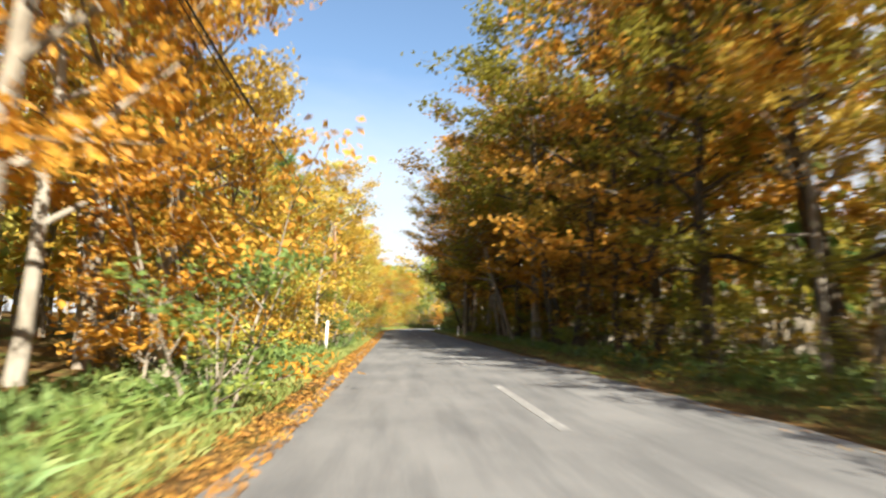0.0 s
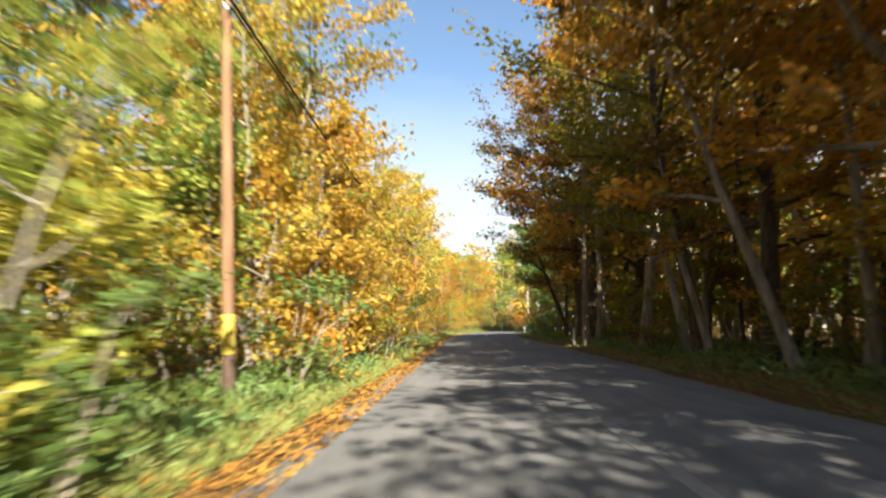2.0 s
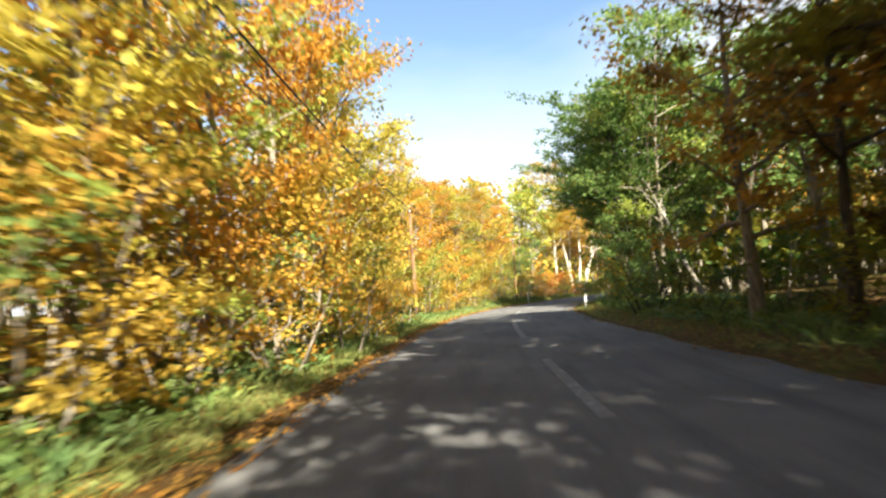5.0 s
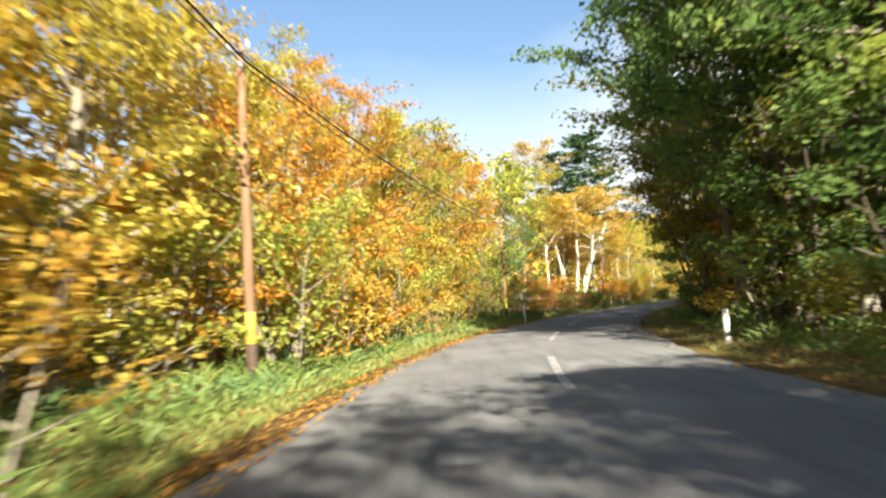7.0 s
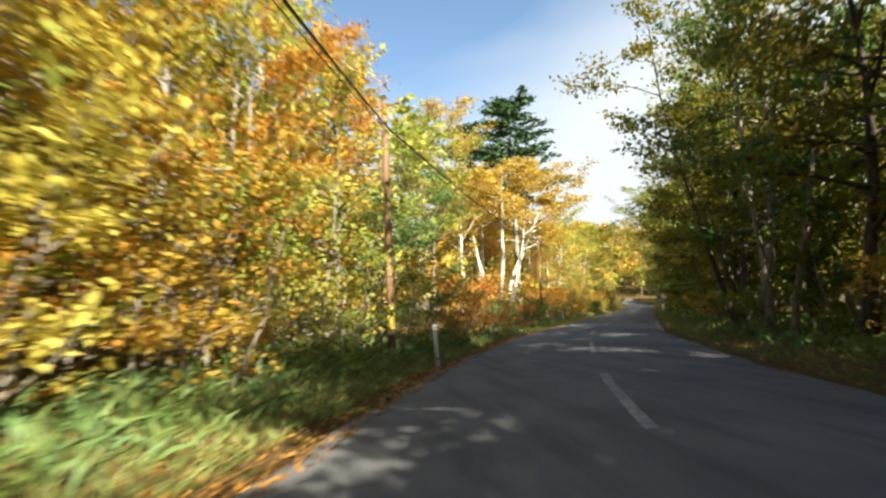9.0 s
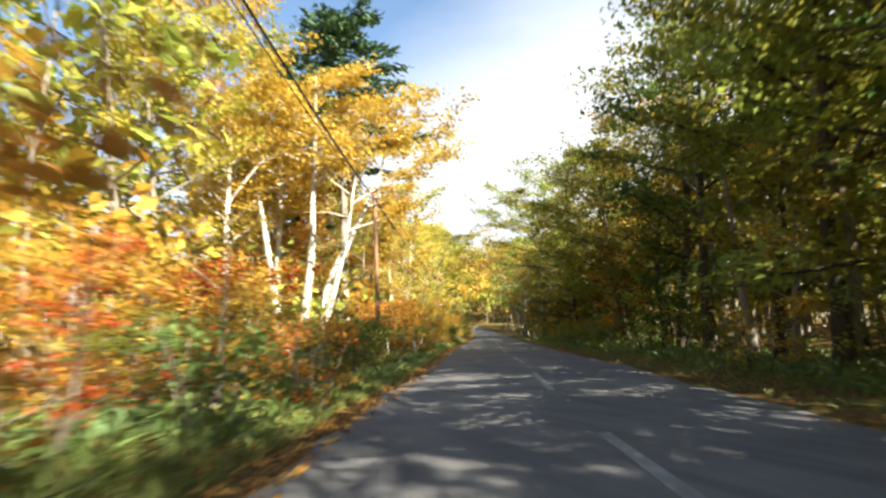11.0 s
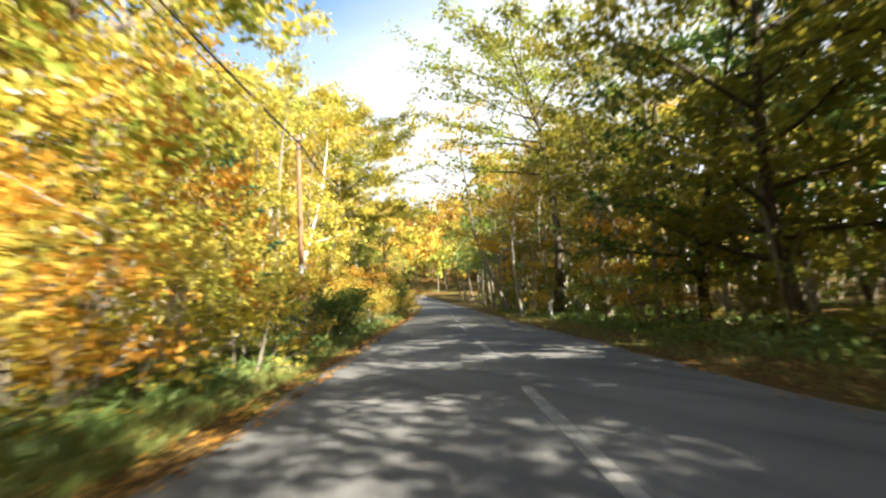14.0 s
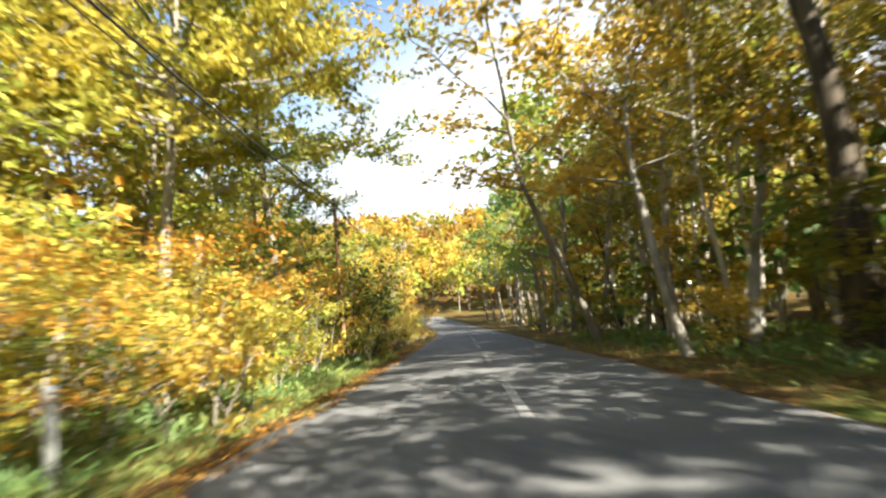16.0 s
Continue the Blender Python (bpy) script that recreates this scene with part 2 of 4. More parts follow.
def spline(points, step=1.0):
    """A smooth line through the points, cut into even steps; s counts metres, 0 near y = 0."""
    p = np.array(points, float)
    p = np.vstack([2 * p[0] - p[1], p, 2 * p[-1] - p[-2]])
    out = []
    for i in range(1, len(p) - 2):
        d = [0, 0, 0, 0]
        for k in range(1, 4):
            d[k] = d[k - 1] + np.linalg.norm(p[i - 1 + k] - p[i - 2 + k]) ** 0.5
        for t in np.linspace(d[1], d[2], 24, endpoint=False):
            a = [((d[k + 1] - t) * p[i - 1 + k] + (t - d[k]) * p[i + k]) / (d[k + 1] - d[k]) for k in range(3)]
            b2 = [((d[k + 2] - t) * a[k] + (t - d[k]) * a[k + 1]) / (d[k + 2] - d[k]) for k in range(2)]
            out.append(((d[2] - t) * b2[0] + (t - d[1]) * b2[1]) / (d[2] - d[1]))
    out = np.array(out + [p[-2]])
    run = np.r_[0, np.cumsum(np.linalg.norm(np.diff(out, axis=0), axis=1))]
    even = np.arange(0, run[-1], step)
    return np.stack([np.interp(even, run, out[:, k]) for k in range(2)], 1), even


LINE, RUN = spline(AXIS)
RUN = RUN + LINE[0][1]
WAY = np.gradient(LINE, axis=0)
WAY /= np.linalg.norm(WAY, axis=1)[:, None]


def spot(s, n):
    """The place s metres along the road and n metres to the right of its axis (numbers or arrays)."""
    x, y = np.interp(s, RUN, LINE[:, 0]), np.interp(s, RUN, LINE[:, 1])
    wx, wy = np.interp(s, RUN, WAY[:, 0]), np.interp(s, RUN, WAY[:, 1])
    return x + wy * n, y - wx * n


def off_axis(x, y):
    """How far to the right of the axis, and how far along it, the places lie."""
    side, along = np.empty(len(x)), np.empty(len(x))
    for a in range(0, len(x), 4000):
        d = np.stack([x[a:a + 4000], y[a:a + 4000]], 1)[:, None] - LINE[None, ::2]
        k = np.square(d).sum(-1).argmin(1)
        d = d[np.arange(len(k)), k]
        w = WAY[::2][k]
        side[a:a + 4000] = np.sign(d[:, 0] * w[:, 1] - d[:, 1] * w[:, 0]) * np.hypot(d[:, 0], d[:, 1])
        along[a:a + 4000] = RUN[::2][k]
    return side, along


def ground_z(x, y):
    x, y = np.atleast_1d(np.asarray(x, float)), np.atleast_1d(np.asarray(y, float))
    n, s = off_axis(x, y)
    far = np.abs(n)
    sway = 0.16 * np.sin(x * 0.31 + 1.3) * np.sin(y * 0.27) + 0.09 * np.sin(x * 0.83) * np.sin(y * 0.71 + 0.5)
    rise = np.clip((far - 3.6) / 2.2, 0, 1)
    rise = rise * rise * (3 - 2 * rise)
    bank = np.where(n < 0, 0.16 + 0.32 * np.exp(-np.square((s - 116) / 14.0)), 0.06)
    slope = np.where(n < 0, 0.05, 0.035) * np.clip(far - 6, 0, 40)
    return elevation(x, y) - 0.05 + rise * (bank + sway * np.clip((far - 4) / 5, 0, 1)) + slope


# ---- meshes ----
def quads(name, v, f, mat=None, smooth=False):
    """A mesh of four-cornered faces from arrays."""
    v, f = np.asarray(v, np.float32), np.asarray(f, np.int32)
    me = bpy.data.meshes.new(name)
    me.vertices.add(len(v))
    me.vertices.foreach_set("co", v.ravel())
    me.loops.add(f.size)
    me.loops.foreach_set("vertex_index", f.ravel())
    me.polygons.add(len(f))
    me.polygons.foreach_set("loop_start", np.arange(0, f.size, 4, dtype=np.int32))
    me.polygons.foreach_set("use_smooth", np.full(len(f), smooth))
    me.update(calc_edges=True)
    if mat:
        me.materials.append(mat)
    return me


class Shape:
    """Collects tubes and leaves into arrays."""

    def __init__(self):
        self.v, self.f, self.n = [], [], 0

    def add(self, v, f):
        self.v.append(np.asarray(v, float))
        self.f.append(np.asarray(f, int) + self.n)
        self.n += len(v)

    def tube(self, line, radii, sides=6, closed=False):
        line, radii = np.asarray(line, float), np.asarray(radii, float)
        along = np.gradient(line, axis=0)
        along /= np.linalg.norm(along, axis=1)[:, None] + 1e-9
        ref = np.where(np.abs(along[:, 2:3]) > 0.8, [[1.0, 0.0, 0.0]], [[0.0, 0.0, 1.0]])
        u = np.cross(along, ref)
        u /= np.linalg.norm(u, axis=1)[:, None] + 1e-9
        w = np.cross(along, u)
        a = np.linspace(0, 2 * np.pi, sides, endpoint=False)
        ring = line[:, None] + radii[:, None, None] * (np.cos(a)[None, :, None] * u[:, None] + np.sin(a)[None, :, None] * w[:, None])
        k, j = np.meshgrid(np.arange(len(line) - 1), np.arange(sides), indexing="ij")
        k, j, q = k.ravel(), j.ravel(), ((j + 1) % sides).ravel()
        self.add(ring.reshape(-1, 3), np.stack([k * sides + j, k * sides + q, (k + 1) * sides + q, (k + 1) * sides + j], 1))
        if closed and sides % 2 == 0:
            for end in (0, (len(line) - 1) * sides):
                self.f.append(np.array([[end, end + i, end + i + 1, end + i + 2] for i in range(1, sides - 2, 2)]) + self.n - len(line) * sides)

    def leaves(self, at, length, width, rng, flat=0.8, droop=0.25, way=None):
        n = len(at)
        up = np.array([0, 0, 1.0]) * flat + rng.normal(size=(n, 3)) * 0.55
        up /= np.linalg.norm(up, axis=1)[:, None]
        d = rng.normal(size=(n, 3)) if way is None else way + rng.normal(size=(n, 3)) * 0.35
        d[:, 2] -= droop
        d -= up * (d * up).sum(1)[:, None]
        d /= np.linalg.norm(d, axis=1)[:, None] + 1e-9
        side = np.cross(up, d)
        size = rng.uniform(0.7, 1.3, (n, 1))
        l, w = d * length * size * 0.5, side * width * size * 0.5
        fold = up * (width * 0.16) * size
        v = np.stack([at - l, at + w + fold - l * 0.15, at + l, at - w + fold - l * 0.15], 1).reshape(-1, 3)
        self.add(v, np.arange(4 * n).reshape(-1, 4))

    def mesh(self, name, mat=None, smooth=False):
        return quads(name, np.vstack(self.v), np.vstack(self.f), mat, smooth)


def part(name, data, parent, m=None, label="", mat=None):
    """One mesh under a thing or a part."""
    ob = new(name, data)
    ob.parent = parent
    if m is not None:
        ob.matrix_local = m
    if mat:
        ob.material_slots[0].link = "OBJECT"
        ob.material_slots[0].material = mat
    return tagged(ob, label)


def thing(name, m, label, category, group=""):
    ob = new(name)
    ob.empty_display_size = 0.2
    ob.matrix_world = m
    return tagged(ob, label, category, group)


def bent(rng, start, way, length, steps, rise=0.0, wander=0.12):
    """A branch: a line from start that bends upwards by rise and wanders a little."""
    line, d = [np.array(start, float)], np.array(way, float)
    for _ in range(steps):
        d = d + rng.normal(size=3) * wander
        d[2] += rise
        d /= np.linalg.norm(d)
        line.append(line[-1] + d * length / steps)
    return np.array(line)


def broadleaf(seed, height, clear, spread, limbs, per, leaf, stems=1, girth=1.0, lean=0.05, fan=0.0, upward=0.55, flat=0.8, puff=0.5, twigs=3, wiggle=0.055):
    """Wood and leaves of a broadleaved tree or bush: tapered stems, limbs that fork, sprays of leaves at their ends."""
    rng = np.random.default_rng(seed)
    wood, crown, shoots = Shape(), Shape(), []
    for stem in range(stems):
        turn = 2 * math.pi * (stem + rng.uniform(-0.25, 0.25)) / max(stems, 1)
        out = fan * rng.uniform(0.6, 1.25)
        way = np.array([math.cos(turn) * (out + lean), math.sin(turn) * (out + lean), 1.0])
        tall = height * (1.0 if stem == 0 else rng.uniform(0.72, 1.0))
        foot = np.array([math.cos(turn), math.sin(turn), 0]) * (0.14 * height ** 0.5 if stems > 1 else 0)
        trunk = bent(rng, foot + (0, 0, -0.35), way / np.linalg.norm(way), tall * 0.97 + 0.35, 9, 0.03, wiggle)
        r0 = girth * (0.010 * tall + 0.035) / (1 if stems == 1 else 1.35)
        radii = r0 * np.r_[1.35, 1.0 - 0.93 * np.linspace(0.06, 1, 9) ** 0.9]
        if twigs or tall > 6:
            wood.tube(trunk, radii, 7 if tall > 5 and twigs else 5 if tall > 5 else 4)
        else:
            wood.tube(trunk[::3], radii[::3], 4)
        count = max(3, round(limbs / stems))
        for i in range(count):
            u = (i + rng.uniform(0, 0.9)) / count
            t = clear + (0.98 - clear) * u
            k = t * 9
            a = min(int(k), 8)
            start = trunk[a] + (trunk[a + 1] - trunk[a]) * (k - a)
            r = np.interp(k, np.arange(10), radii)
            az = 2.4 * i + rng.uniform(-0.6, 0.6) + turn
            reach = spread * (math.sin(math.pi * (0.2 + 0.72 * u)) ** 0.8) * rng.uniform(0.65, 1.2) + 0.15
            lift = upward * rng.uniform(0.5, 1.3) + 0.5 * u
            limb = bent(rng, start, np.array([math.cos(az), math.sin(az), lift]) / math.hypot(1, lift), reach * math.hypot(1, lift * 0.6), 4, 0.02, 0.13)
            thick = min(r * 0.6, 0.09 * girth) * np.array([1.0, 0.75, 0.55, 0.35, 0.14]) + 0.006
            if twigs:
                wood.tube(limb, thick, 5 if tall > 5 else 3)
            else:
                wood.tube(limb[::2], thick[::2], 3)
            shoots += [(limb[2], limb[3]), (limb[3], limb[4])]
            for j in range(twigs):
                q = rng.uniform(0.9, 3.8)
                a2 = int(q)
                s0 = limb[a2] + (limb[a2 + 1] - limb[a2]) * (q - a2)
                az2 = az + rng.choice([-1, 1]) * rng.uniform(0.5, 1.3)
                twig = bent(rng, s0, np.array([math.cos(az2), math.sin(az2), rng.uniform(-0.1, 0.6)]), reach * rng.uniform(0.3, 0.55) + 0.1, 2, 0.0, 0.15)
                wood.tube(twig, np.array([0.5, 0.3, 0.1]) * min(r * 0.45, 0.04) + 0.004, 3)
                shoots += [(twig[0], twig[1]), (twig[1], twig[2])]
        shoots.append((trunk[8], trunk[9]))
    shoots = np.array(shoots)[rng.integers(0, len(shoots), len(shoots) * per)]
    c = shoots[:, 0] + (shoots[:, 1] - shoots[:, 0]) * rng.uniform(0.0, 1.12, (len(shoots), 1))
    loose = puff * (0.62 if twigs else 0.85)
    c = c + rng.normal(size=c.shape).clip(-1.6, 1.6) * (loose, loose, loose * 0.45)
    c = c[c[:, 2] > 0.12]
    crown.leaves(c, leaf, leaf * 0.62, rng, flat)
    return wood, crown


def pine(seed, height, spread, clear):
    rng = np.random.default_rng(seed)
    wood, crown = Shape(), Shape()
    trunk = bent(rng, (0, 0, -0.3), (0, 0, 1), height + 0.3, 10, 0.05, 0.012)
    wood.tube(trunk, 0.016 * height * np.linspace(1, 0.06, 11), 7)
    for i in range(84):
        whorl = i / 7
        u = min(clear + (0.99 - clear) * (whorl + 0.8 * rng.random()) / 12.2, 0.985)
        start = np.array([np.interp(u * 10, np.arange(11), trunk[:, k]) for k in range(3)])
        az = 2.4 * i + rng.uniform(-0.25, 0.25)
        reach = spread * (1.03 - u) ** (0.72 if clear < 0.2 else 0.46) * rng.uniform(0.6, 1.2) + 0.25
        limb = bent(rng, start, (math.cos(az), math.sin(az), 0.3 - 0.45 * (1 - u) + rng.uniform(-0.15, 0.15)), reach, 4, -0.02, 0.08)
        wood.tube(limb, 0.05 * (1.05 - u) * np.array([1, 0.8, 0.6, 0.4, 0.15]) + 0.008, 4)
        n = int(105 * (0.4 + reach / spread))
        t = rng.uniform(0.25, 1.04, n) * 4
        c = np.stack([np.interp(t, np.arange(5), limb[:, k]) for k in range(3)], 1) + rng.normal(size=(n, 3)) * (0.26, 0.26, 0.07)
        crown.leaves(c, 0.46, 0.16, rng, 0.9, 0.15, np.array([math.cos(az), math.sin(az), -0.05]))
    for i in range(9):
        k = 10 * (0.12 + (clear - 0.10) * i / 9)
        start = np.array([np.interp(k, np.arange(11), trunk[:, q]) for q in range(3)])
        az = 2.1 * i + rng.uniform(-0.4, 0.4)
        snag = bent(rng, start, (math.cos(az), math.sin(az), 0.12), rng.uniform(0.5, 2.2), 3, -0.03, 0.12)
        wood.tube(snag, np.array([0.035, 0.026, 0.017, 0.006]), 4)
    return wood, crown


# ---- ground and road ----
gx, gy = np.meshgrid(np.r_[-3000, -900, -300, np.arange(-110, 221, 2.5), 420, 1000, 3000],
                     np.r_[-3000, -900, -300, np.arange(-130, 441, 2.5), 600, 1100, 3000], indexing="ij")
gz = ground_z(gx.ravel(), gy.ravel()) - np.where(np.abs(off_axis(gx.ravel(), gy.ravel())[0]) < 12.0, 0.35, 0.0)
gz = np.where((np.abs(gx.ravel()) > 290) | (np.abs(gy.ravel()) > 590), np.minimum(gz, 1.0), gz)
ni, nj = gx.shape
i, j = np.meshgrid(np.arange(ni - 1), np.arange(nj - 1), indexing="ij")
i, j = i.ravel(), j.ravel()
floor = new("ground", quads("ground", np.stack([gx.ravel(), gy.ravel(), gz], 1),
            np.stack([i * nj + j, (i + 1) * nj + j, (i + 1) * nj + j + 1, i * nj + j + 1], 1), GROUND, True))
tagged(floor, "forest floor of brown leaf litter and low green plants", "ground", kind="structure")

VERGE = np.array([2.9, 3.3, 3.6, 4.0, 4.4, 4.8, 5.3, 5.8, 6.4, 7.2, 8.2, 9.4, 10.6, 11.6, 12.6])
vs = np.arange(-115, 318, 1.25)
for sign, text in ((-1, "grassy verge and leaf-covered bank beside the road"), (1, "shaded verge of brown leaves and thin grass beside the road")):
    k, q = np.meshgrid(vs, sign * VERGE, indexing="ij")
    x, y = spot(k.ravel(), q.ravel())
    z = ground_z(x, y) + np.where(np.abs(q.ravel()) > 12, -0.6, 0.0)
    w = len(VERGE)
    k, q = np.meshgrid(np.arange(len(vs) - 1), np.arange(w - 1), indexing="ij")
    k, q = k.ravel(), q.ravel()
    f = np.stack([k * w + q, k * w + q + 1, (k + 1) * w + q + 1, (k + 1) * w + q], 1)
    tagged(new("verge", quads("verge", np.stack([x, y, z], 1), f if sign > 0 else f[:, ::-1], GROUND, True)), text, "verge", kind="structure")

PROFILE = [(-3.5, -0.12), (-3.35, -0.014), (-3.2, 0.0), (-1.6, 0.03), (0.0, 0.045), (1.6, 0.03), (2.9, 0.0), (3.0, -0.012), (3.2, -0.12)]
ss = np.arange(-115, 318, 1.0)
rows = []
for n, z in PROFILE:
    edge = 0.10 * np.sin(ss * 0.9 + n) * np.sin(ss * 0.37) + 0.05 * np.sin(ss * 2.3) if abs(n) > 2.5 else 0 * ss
    x, y = spot(ss, n + edge)
    ax, ay = spot(ss, 0 * ss)
    rows.append(np.stack([x, y, elevation(ax, ay) + z], 1))
v = np.stack(rows, 1).reshape(-1, 3)
w = len(PROFILE)
k, q = np.meshgrid(np.arange(len(ss) - 1), np.arange(w - 1), indexing="ij")
k, q = k.ravel(), q.ravel()
road = new("road", quads("road", v, np.stack([k * w + q, k * w + q + 1, (k + 1) * w + q + 1, (k + 1) * w + q], 1), ASPHALT, True))
tagged(road, "narrow two-lane road of worn grey asphalt", "road", kind="structure")


def road_z(n):
    return np.interp(n, [p[0] for p in PROFILE], [p[1] for p in PROFILE])


line_rng = np.random.default_rng(5)
for first in np.arange(-108.0, 300, 10.0):
    shift = DASH + (5.0 if first < 78 else 0.0)
    s0 = np.linspace(first + shift, first + shift + 5.0, 6)
    left, right = -0.075 + line_rng.uniform(-0.01, 0.01, 6), 0.075 + line_rng.uniform(-0.01, 0.01, 6)
    base = elevation(*spot(s0, 0 * s0)) + 0.045
    pts = []
    for n, dz in ((left, 0.001), (left, 0.006), (right, 0.006), (right, 0.001)):
        x, y = spot(s0, n)
        pts.append(np.stack([x, y, base + dz - 0.012 * np.abs(n)], 1))
    v = np.stack(pts, 1).reshape(-1, 3)
    f = [[a * 4 + c, a * 4 + c + 1, a * 4 + c + 5, a * 4 + c + 4] for a in range(5) for c in range(3)]
    part("centre_line_dash", quads("centre_line_dash", v, f, FADED_PAINT if first < 78 else LINE_PAINT), road)

# ---- kinds of trees and bushes, each built once ----
def kind(name, wood_crown):
    wood, crown = wood_crown
    top = float(np.quantile(np.vstack(crown.v)[:, 2], 0.995))
    return wood.mesh(name + "_wood", BARK_GREY, True), crown.mesh(name + "_leaves", LEAF["gold"]), wood, crown, top


ROADSIDE = [kind("roadside_tree", broadleaf(11, 10.5, 0.20, 2.9, 20, 34, 0.162, twigs=3, puff=0.42)),
            kind("roadside_tree", broadleaf(12, 11.5, 0.26, 3.2, 20, 34, 0.165, lean=0.10, twigs=3, puff=0.42)),
            kind("roadside_tree", broadleaf(13, 9.5, 0.18, 2.6, 20, 34, 0.158, twigs=3, puff=0.42)),
            kind("roadside_tree", broadleaf(14, 12.0, 0.24, 3.0, 22, 32, 0.165, stems=2, fan=0.10, twigs=3, puff=0.42)),
            kind("roadside_tree", broadleaf(15, 8.5, 0.15, 2.5, 20, 34, 0.158, stems=2, fan=0.14, twigs=3, puff=0.42)),
            kind("roadside_tree", broadleaf(16, 13.0, 0.30, 3.5, 22, 32, 0.168, upward=0.35, twigs=3, puff=0.44))]
TALL = [kind("tall_tree", broadleaf(21, 15.5, 0.24, 4.3, 24, 34, 0.225, girth=1.2, puff=0.56, twigs=3, upward=0.4)),
        kind("tall_tree", broadleaf(22, 16.5, 0.20, 4.6, 26, 33, 0.225, girth=1.3, upward=0.3, puff=0.56, twigs=3)),
        kind("tall_tree", broadleaf(23, 14.5, 0.26, 4.1, 24, 34, 0.22, stems=2, fan=0.09, puff=0.56, twigs=3, upward=0.4)),
        kind("tall_tree", broadleaf(24, 17.0, 0.27, 4.3, 24, 34, 0.225, puff=0.56, twigs=3)),
        kind("tall_tree", broadleaf(25, 14.0, 0.14, 4.0, 26, 33, 0.22, upward=0.25, puff=0.56, twigs=3))]
PALE = [kind("pale_tree", broadleaf(81, 12.0, 0.42, 2.4, 18, 16, 0.19, girth=1.5, twigs=2)),
        kind("pale_tree", broadleaf(82, 9.5, 0.40, 2.2, 16, 16, 0.19, stems=2, fan=0.22, girth=1.5, twigs=2)),
        kind("pale_tree", broadleaf(83, 11.0, 0.45, 2.6, 16, 16, 0.19, lean=0.12, girth=1.5, twigs=2))]
SLENDER = [kind("slender_tree", broadleaf(85, 13.0, 0.42, 2.6, 20, 20, 0.165, girth=0.75, lean=0.10, twigs=3, puff=0.4)),
           kind("slender_tree", broadleaf(86, 12.0, 0.38, 2.4, 20, 20, 0.165, stems=2, fan=0.16, girth=0.8, twigs=3, puff=0.4)),
           kind("slender_tree", broadleaf(87, 14.0, 0.46, 2.8, 20, 20, 0.165, girth=0.8, lean=0.2, twigs=3, puff=0.4))]
INNER = [kind("inner_tree", broadleaf(31, 13.5, 0.36, 2.9, 16, 23, 0.33, puff=0.62, twigs=1)),
         kind("inner_tree", broadleaf(32, 15.0, 0.40, 3.1, 16, 23, 0.34, puff=0.62, twigs=1)),
         kind("inner_tree", broadleaf(33, 12.0, 0.30, 2.7, 15, 23, 0.33, puff=0.62, twigs=1)),
         kind("inner_tree", broadleaf(34, 14.0, 0.38, 2.7, 16, 23, 0.33, stems=2, fan=0.08, puff=0.62, twigs=1))]
DEEP = [kind("deep_tree", broadleaf(35, 13.5, 0.36, 2.9, 13, 15, 0.56, puff=0.75, twigs=0)),
        kind("deep_tree", broadleaf(36, 15.0, 0.40, 3.1, 13, 15, 0.56, puff=0.75, twigs=0)),
        kind("deep_tree", broadleaf(37, 12.0, 0.32, 2.7, 12, 15, 0.56, puff=0.75, twigs=0))]
BUSH = [kind("bush", broadleaf(41, 2.4, 0.12, 1.0, 12, 28, 0.138, stems=4, fan=0.35, puff=0.28, twigs=0)),
        kind("bush", broadleaf(42, 3.2, 0.15, 1.1, 12, 29, 0.142, stems=3, fan=0.25, puff=0.32, twigs=0)),
        kind("bush", broadleaf(43, 1.7, 0.10, 0.9, 12, 26, 0.135, stems=4, fan=0.45, puff=0.26, twigs=0)),
        kind("bush", broadleaf(44, 2.9, 0.10, 1.3, 14, 28, 0.142, stems=4, fan=0.40, puff=0.32, twigs=0))]
SAPLING = [kind("sapling", broadleaf(51, 4.6, 0.20, 1.3, 14, 16, 0.16, puff=0.32, twigs=2)),
           kind("sapling", broadleaf(52, 5.8, 0.22, 1.5, 15, 16, 0.165, puff=0.34, twigs=2)),
           kind("sapling", broadleaf(53, 4.0, 0.18, 1.2, 14, 16, 0.155, stems=2, fan=0.2, puff=0.30, twigs=2)),
           kind("sapling", broadleaf(54, 6.5, 0.34, 1.4, 12, 17, 0.15, puff=0.32, twigs=1, lean=0.18, girth=1.3))]
SHRUB = [kind("shrub", broadleaf(91, 4.2, 0.06, 1.7, 18, 40, 0.155, stems=3, fan=0.30, puff=0.40, twigs=0)),
         kind("shrub", broadleaf(92, 5.0, 0.08, 1.6, 18, 40, 0.16, stems=3, fan=0.22, puff=0.40, twigs=0)),
         kind("shrub", broadleaf(93, 3.5, 0.05, 1.6, 17, 40, 0.15, stems=3, fan=0.38, puff=0.40, twigs=0))]
OVERHANG = [kind("spreading_tree", broadleaf(65, 15.0, 0.30, 5.6, 26, 34, 0.20, girth=1.35, upward=0.22, puff=0.45)),
            kind("spreading_tree", broadleaf(66, 12.5, 0.46, 4.9, 32, 66, 0.19, girth=1.2, upward=0.12, puff=0.38)),
            kind("spreading_tree", broadleaf(67, 15.5, 0.48, 6.0, 34, 46, 0.19, girth=1.3, upward=0.34, puff=0.46))]
TWISTED = kind("twisted_tree", broadleaf(84, 10.5, 0.46, 2.6, 18, 26, 0.16, stems=2, fan=0.10, girth=1.5, twigs=2, wiggle=0.16))
